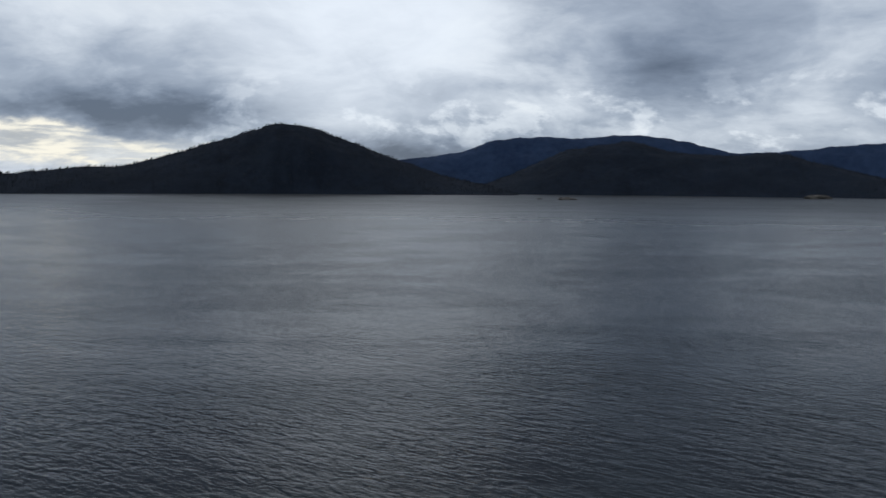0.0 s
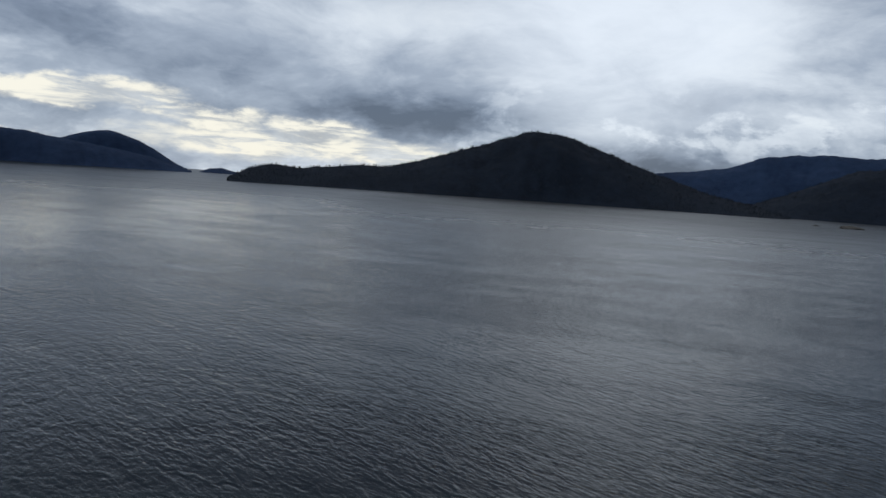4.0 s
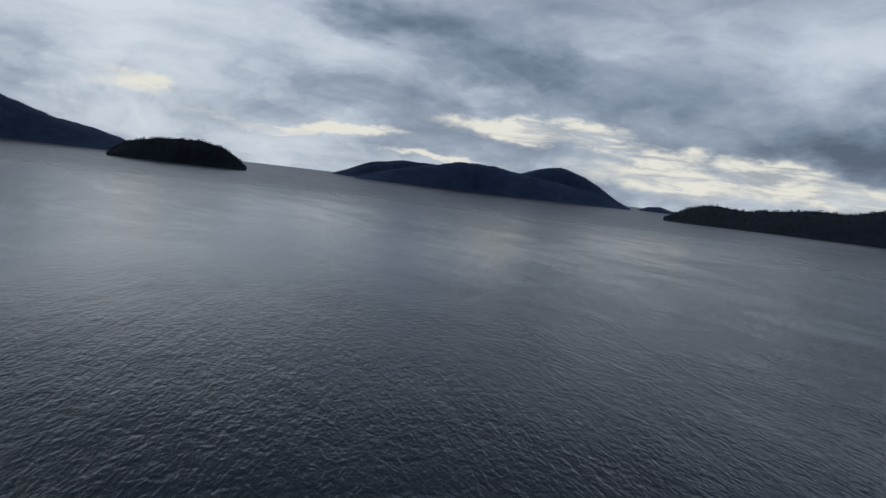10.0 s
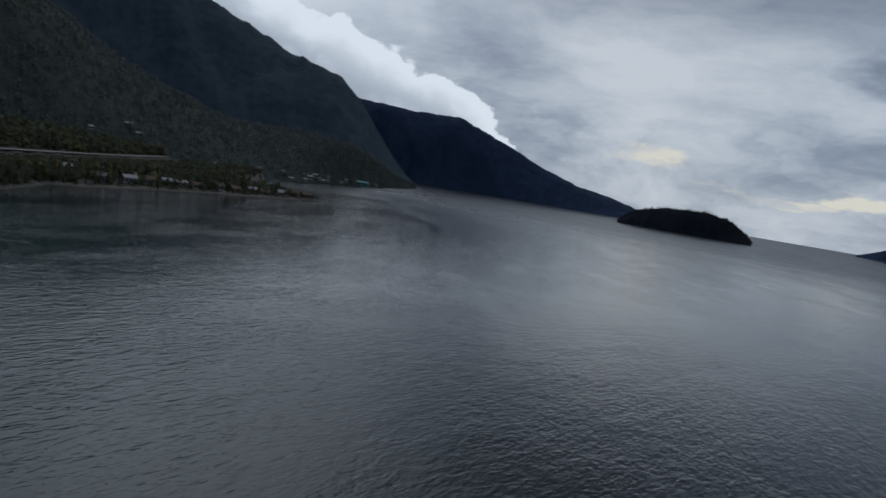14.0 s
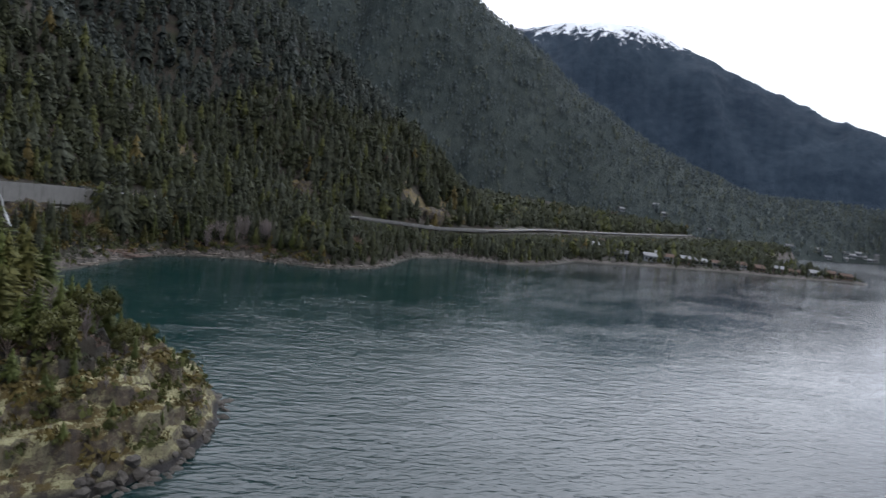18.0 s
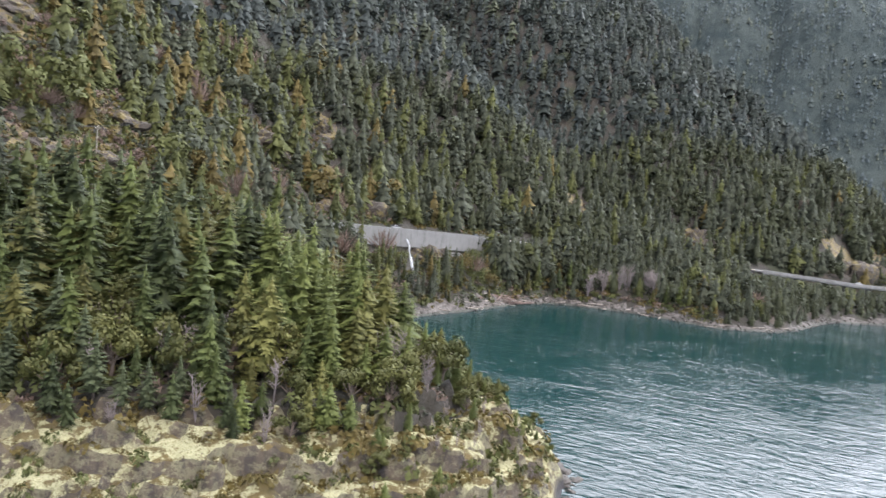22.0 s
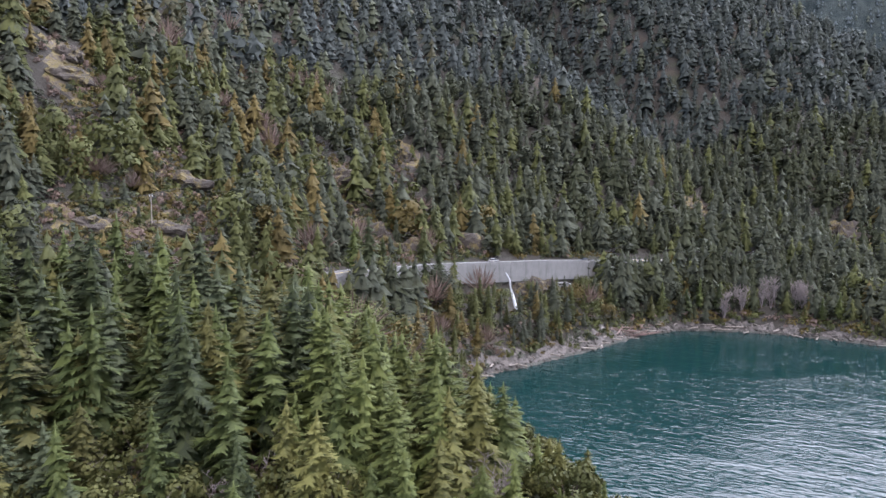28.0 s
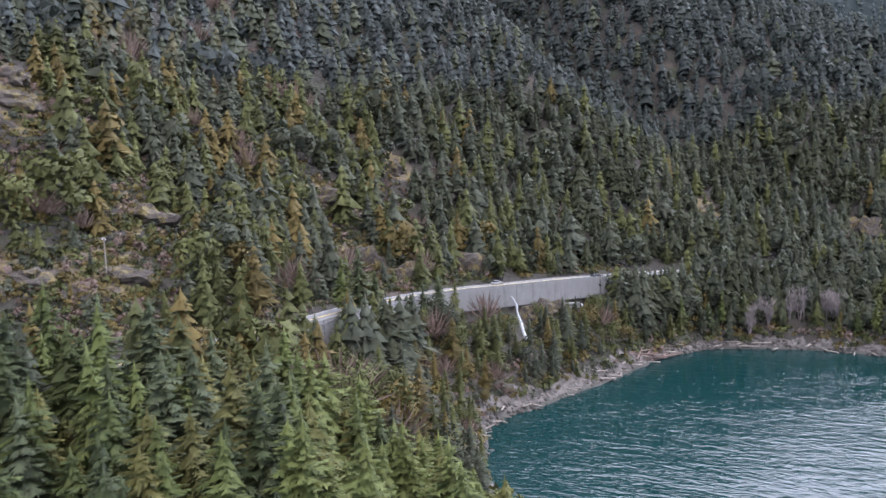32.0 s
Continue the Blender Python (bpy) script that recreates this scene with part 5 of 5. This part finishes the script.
def make_stones():
    rng = random.Random(21)
    forms = [lump(k) for k in range(6)]
    shore = rounded([(*p, 0) for p in SHORE[4:12]], 14)
    for p in shore:
        for _ in range(1):
            x, y = p[0] + rng.uniform(-2.5, 2.0), p[1] + rng.uniform(-2.0, 2.5)
            size = rng.uniform(0.9, 3.6)
            ob = tagged(new("boulder", forms[rng.randrange(6)]), "dark wet boulder at the foot of the headland", "rock", "boulders at the waterline")
            z = max(-0.3, float(ground_z(np.array([x]), np.array([y]))[0]))
            ob.matrix_basis = Matrix.Translation((x, y, z - 0.12 * size)) @ Matrix.Rotation(rng.uniform(0, 6), 4, "Z") @ Matrix.Diagonal((size, size * rng.uniform(0.6, 1), size, 1))
    r = np.random.RandomState(4)
    cove = np.array(rounded([(*p, 0) for p in SHORE[14:31]], 60))
    n = 800
    k = r.randint(0, len(cove), n)
    x, y = cove[k, 0] + r.normal(0, 1.8, n), cove[k, 1] + r.normal(0, 1.8, n)
    z = ground_z(x, y)
    ok = (z > -0.4) & (z < 3.5)
    base = []
    for f in forms[:4]:
        V = np.array([v.co for v in f.vertices], np.float32)
        F = np.array([p.vertices[:] for p in f.polygons], np.int32)
        base.append((V, F))
    scatter("shore_stones", "pale and brown stones along the cove's beach", np.stack([x, y, z, r.uniform(0.4, 1.5, n) ** 1.3, 0 * x], 1)[ok], base, [STONE], 6)["category"] = "stones"
    V, F = [], []
    tube(V, F, (-0.5, 0, 0), (0.0, 0.02, 0.0), 0.034, 0.028, 7)
    tube(V, F, (0.0, 0.02, 0.0), (0.5, 0, 0.004), 0.028, 0.018, 7)
    tube(V, F, (-0.2, 0, 0), (-0.16, 0.09, 0.03), 0.012, 0.004, 4)
    form = raw_mesh("driftwood_log", V, F, [SILVER], smooth=True)
    for _ in range(95):
        p = cove[rng.randrange(0, 700)]
        x, y = p[0] + rng.uniform(-2, 1.5), p[1] + rng.uniform(-1.5, 3)
        z = float(ground_z(np.array([x]), np.array([y]))[0])
        if not 0.0 < z < 3.5:
            continue
        size = rng.uniform(3, 10)
        ob = tagged(new("driftwood_log", form), "silver-grey driftwood log lying on the stony beach", "log", "driftwood logs")
        ob.matrix_basis = Matrix.Translation((x, y, z + 0.25)) @ Matrix.Rotation(rng.uniform(0, 3.14), 4, "Z") @ Matrix.Rotation(rng.uniform(-0.08, 0.08), 4, "Y") @ Matrix.Diagonal((size, size * rng.uniform(0.7, 1.3), size, 1))


make_stones()


CRAG = make_outcrop(0.49, 0.6)


def make_crags():
    """Bare rock faces that break out of the slope."""
    rng = random.Random(77)
    for k, (x, y, w, h) in enumerate(((-103, 293, 8, 4), (-109, 301, 7, 4), (-62, 279, 10, 5), (-56, 248, 7, 3), (-70, 231, 6, 3), (-19, 362, 9, 6), (-12, 354, 7, 5), (-4, 332, 8, 6), (3, 330, 6, 5), (8, 400, 6, 5), (12, 330, 7, 6), (19, 336, 7, 7),
                                    (35, 347, 9, 8), (43, 351, 8, 6), (255, 430, 10, 10), (172, 440, 6, 5), (372, 424, 14, 17), (392, 428, 11, 14), (420, 438, 9, 9), (550, 506, 14, 9), (57, 326, 6, 5), (64, 331, 6, 6), (70, 334, 6, 5))):
        bm = bmesh.new()
        bmesh.ops.create_icosphere(bm, subdivisions=3, radius=1)
        off = Vector((k * 5.3, k * 2.9, 0))
        for v in bm.verts:
            p = v.co.copy()
            r = 0.9 + 0.5 * noise.noise(p * 1.2 + off) + 0.4 * (0.4 - abs(noise.noise(p * 2.4 + off))) + 0.22 * noise.noise(p * 5 + off)
            v.co = Vector((p.x * w * r, p.y * w * 0.6 * r, p.z * h * r))
        me = bpy.data.meshes.new("rock_face")
        bm.to_mesh(me)
        bm.free()
        me.materials.append(CRAG)
        ob = tagged(new("rock_face", me), "dark fractured rock face with ochre moss on the slope", "rock", "rock faces on the slope")
        ob.matrix_basis = Matrix.Translation((x, y, float(ground_z(np.array([float(x)]), np.array([float(y)]))[0]) - 0.3 * h)) @ Matrix.Rotation(rng.uniform(-0.4, 0.6), 4, "Z")


make_crags()


def make_log_heap():
    """Reddish logs thrown up in a heap at the end of the beach."""
    rng = random.Random(14)
    V, F = [], []
    tube(V, F, (-0.5, 0, 0), (0.5, 0, 0), 0.03, 0.022, 7)
    form = raw_mesh("stranded_log", V, F, [plain("wet_red_log", (0.07, 0.045, 0.036), (0.2, 0.14, 0.115), 2.0, 0.85, 0.4)], smooth=True)
    for k in range(46):
        t = rng.random()
        x, y = 92 + 24 * t + rng.uniform(-2, 2), 318 + 14 * t + rng.uniform(-2.2, 2.2)
        size = rng.uniform(4, 11)
        z = max(0.3, float(ground_z(np.array([x]), np.array([y]))[0])) + 0.25 + 0.35 * rng.random()
        ob = tagged(new("stranded_log", form), "reddish wet log in a heap on the beach", "log", "heap of stranded logs")
        ob.matrix_basis = Matrix.Translation((x, y, z)) @ Matrix.Rotation(0.55 + rng.gauss(0, 0.5), 4, "Z") @ Matrix.Rotation(rng.uniform(-0.1, 0.1), 4, "Y") @ Matrix.Diagonal((size, size * rng.uniform(0.7, 1.2), size, 1))


make_log_heap()


def make_islets():
    for k, (x, y, sx, sy, h) in enumerate(((-521, -2348, 34, 16, 9), (-440, -2420, 10, 6, 3), (-1603, -2700, 54, 24, 17))):
        bm = bmesh.new()
        bmesh.ops.create_icosphere(bm, subdivisions=4, radius=1)
        for v in bm.verts:
            v.co *= 1 + 0.4 * noise.noise(v.co * 1.6 + Vector((k * 7, 0, 0))) + 0.15 * noise.noise(v.co * 6)
            v.co = Vector((v.co.x * sx, v.co.y * sy, v.co.z * h))
        me = bpy.data.meshes.new("islet")
        bm.to_mesh(me)
        bm.free()
        me.materials.append(STONE)
        ob = tagged(new("islet", me), "small bare rock islet out in the water", "islet", "rock islets")
        ob.location = (x, y, float(sea_z(math.hypot(x, y))))


make_islets()

# ---- houses of the village ----
ROOFS = [plain("grey_roof", (0.060, 0.060, 0.066), (0.120, 0.120, 0.126), 1.0, 0.8), plain("pale_roof", (0.120, 0.126, 0.132), (0.192, 0.198, 0.204), 1.0, 0.6), plain("brown_roof", (0.060, 0.036, 0.027), (0.108, 0.066, 0.048), 1.0, 0.9)]
SIDING = [plain("white_siding", (0.180, 0.180, 0.174), (0.252, 0.252, 0.240), 1.0, 0.8), plain("grey_siding", (0.150, 0.162, 0.168), (0.216, 0.228, 0.234), 1.0, 0.8), plain("brown_siding", (0.096, 0.060, 0.042), (0.156, 0.108, 0.078), 1.0, 0.8)]
PANE, _g, _b = material("window_glass")
_b.inputs["Base Color"].default_value, _b.inputs["Roughness"].default_value = (0.02, 0.025, 0.03, 1), 0.08
TURQUOISE = plain("turquoise_cladding", (0.030, 0.156, 0.150), (0.054, 0.204, 0.198), 1.0, 0.6)


def make_house(w, d, h, wall_mat, roof_mat, label):
    house = tagged(new("house"), label, "house", "houses by the water")
    body = new("wall", block(w, d, h, 0.0))
    body.data.materials.append(wall_mat)
    body.parent = house
    e, t = 0.6, 0.25
    V = [(-w / 2 - e, -d / 2 - e, h - 0.2), (-w / 2 - e, 0, h + d * 0.3), (-w / 2 - e, d / 2 + e, h - 0.2), (w / 2 + e, -d / 2 - e, h - 0.2), (w / 2 + e, 0, h + d * 0.3), (w / 2 + e, d / 2 + e, h - 0.2)]
    V += [(x, y, z + t) for x, y, z in V]
    F = [(6, 9, 10, 7), (7, 10, 11, 8), (0, 1, 4, 3), (1, 2, 5, 4), (0, 3, 9, 6), (2, 8, 11, 5), (0, 6, 7, 1), (1, 7, 8, 2), (3, 4, 10, 9), (4, 5, 11, 10)]
    part("roof", V, F, [roof_mat], house)
    for x in (-w * 0.32, 0, w * 0.32):
        win = new("window", block(w * 0.2, 0.2, h * 0.42, 0.02))
        win.data.materials.append(PANE)
        win.parent, win.location = house, (x, -d / 2 - 0.03, h * 0.35)
    door = new("door", block(1.0, 0.16, 2.05, 0.02))
    door.data.materials.append(roof_mat)
    door.parent, door.location = house, (w * 0.16, -d / 2 - 0.04, 0.05)
    return house


def make_village():
    rng = random.Random(6)
    sites = [(566, 362), (600, 354), (628, 350), (652, 344), (676, 340), (702, 333), (730, 322), (752, 312), (778, 303), (806, 295), (836, 284), (862, 275), (884, 266), (640, 372), (690, 362), (742, 345), (800, 325), (560, 395), (620, 420)]
    for x, y in sites:
        ob = make_house(rng.uniform(9, 15), rng.uniform(8, 10), rng.uniform(4, 6.5), SIDING[rng.randrange(3)], ROOFS[rng.randrange(3)], "gabled wooden house among trees near the shore")
        z = float(ground_z(np.array([float(x)]), np.array([float(y)]))[0])
        ob.matrix_basis = Matrix.Translation((x, y, z - 0.5)) @ Matrix.Rotation(rng.uniform(-0.5, 0.5) - 0.9, 4, "Z")
    # houses on the flank: azimuth from the bay, and how far up the slope
    for a, k in ((57.0, 0.16), (59.6, 0.2), (60.4, 0.19), (62.0, 0.1), (64.0, 0.14), (66.0, 0.09), (68.0, 0.06), (69.5, 0.12), (71.2, 0.1), (72.0, 0.05), (72.9, 0.11), (73.4, 0.07), (73.9, 0.13), (74.2, 0.08), (74.6, 0.05),
                 (75.0, 0.1), (75.8, 0.06), (76.4, 0.09), (73.1, 0.03), (74.8, 0.02), (76.0, 0.02), (78.2, 0.03), (78.9, 0.02)):
        p = Vector(FLANK_V[int((a + 20) / 102 * 279), max(1, int(k * 30))])
        ob = make_house(rng.uniform(10, 15), rng.uniform(8, 10), rng.uniform(5, 8), SIDING[rng.randrange(2)], ROOFS[rng.randrange(2)], "pale house on the wooded mountain flank")
        ob.matrix_basis = Matrix.Translation(p - Vector((0, 0, 1.5))) @ Matrix.Rotation(-0.9 + rng.uniform(-0.4, 0.4), 4, "Z")
    p = Vector(FLANK_V[int(97.4 / 102 * 279), 1])
    ob = make_house(60, 18, 8, TURQUOISE, TURQUOISE, "long turquoise boathouse at the water")
    ob.matrix_basis = Matrix.Translation((p.x, p.y, max(p.z, 1.0))) @ Matrix.Rotation(-1.2, 4, "Z")


make_village()

# ---- cars on the highway ----
CAR_DARK, _g, _b = material("dark_car_paint")
_b.inputs["Base Color"].default_value, _b.inputs["Roughness"].default_value = (0.02, 0.022, 0.026, 1), 0.25
CAR_PALE, _g, _b = material("silver_car_paint")
_b.inputs["Base Color"].default_value, _b.inputs["Roughness"].default_value = (0.25, 0.25, 0.25, 1), 0.35
RUBBER = plain("tyre_rubber", (0.02, 0.02, 0.02), (0.04, 0.04, 0.04), 4.0, 0.9)


def make_car(u, side, paint, label):
    car = tagged(new("car"), label, "car", "cars on the highway")
    p, d, left = lane_at(u)
    car.matrix_basis = Matrix.Translation(p + left * side + Vector((0, 0, 0.06))) @ Matrix.Rotation(math.atan2(d.y, d.x), 4, "Z")
    ring = [(-2.2, 0.35), (-2.25, 0.8), (-1.9, 0.98), (1.0, 0.95), (2.1, 0.8), (2.25, 0.4)]
    V = [(x, y, z) for y in (-0.88, 0.88) for x, z in ring]
    F = [(i, i + 1, 6 + i + 1, 6 + i) for i in range(5)] + [(5, 0, 6, 11), (0, 5, 4, 1), (1, 4, 3, 2), (6, 7, 10, 11), (7, 8, 9, 10)]
    part("body", V, F, [paint], car)
    V = [(-1.8, -0.8, 0.96), (1.0, -0.8, 0.94), (0.35, -0.66, 1.48), (-1.45, -0.66, 1.48), (-1.8, 0.8, 0.96), (1.0, 0.8, 0.94), (0.35, 0.66, 1.48), (-1.45, 0.66, 1.48)]
    part("cabin", V, [(0, 1, 2, 3), (4, 7, 6, 5), (1, 5, 6, 2), (0, 3, 7, 4)], [PANE], car)
    part("roof", [(0.4, -0.68, 1.47), (0.4, 0.68, 1.47), (-1.5, 0.68, 1.47), (-1.5, -0.68, 1.47), (0.35, -0.6, 1.53), (0.35, 0.6, 1.53), (-1.45, 0.6, 1.53), (-1.45, -0.6, 1.53)], [(4, 5, 6, 7), (0, 1, 5, 4), (1, 2, 6, 5), (2, 3, 7, 6), (3, 0, 4, 7)], [paint], car)
    for x in (-1.4, 1.4):
        for y in (-0.8, 0.8):
            V, F = [], []
            tube(V, F, (x, y - 0.12, 0.33), (x, y + 0.12, 0.33), 0.33, 0.33, 10)
            V += [(x, y - 0.12, 0.33), (x, y + 0.12, 0.33)]
            F += [(i, (i + 1) % 10, 20) for i in range(10)] + [(10 + i, 10 + (i + 1) % 10, 21) for i in range(10)]
            wheel = part("wheel", V, F, [RUBBER], car)
            V, F = [], []
            tube(V, F, (x, y - 0.13, 0.33), (x, y + 0.13, 0.33), 0.19, 0.19, 10)
            V += [(x, y - 0.13, 0.33), (x, y + 0.13, 0.33)]
            F += [(i, (i + 1) % 10, 20) for i in range(10)] + [(10 + i, 10 + (i + 1) % 10, 21) for i in range(10)]
            part("rim", V, F, [CAR_PALE], wheel)
    for y in (-0.6, 0.6):
        part("headlight", [(2.2, y - 0.15, 0.6), (2.2, y + 0.15, 0.6), (2.14, y + 0.15, 0.76), (2.14, y - 0.15, 0.76)], [(0, 1, 2, 3)], [WHITE], car)


make_car(11.7, -2.2, CAR_DARK, "dark car driving along the coastal highway")
make_car(9.9, 2.2, CAR_PALE, "silver car driving along the coastal highway")
make_car(16.9, 2.2, CAR_PALE, "silver car driving over the viaduct")
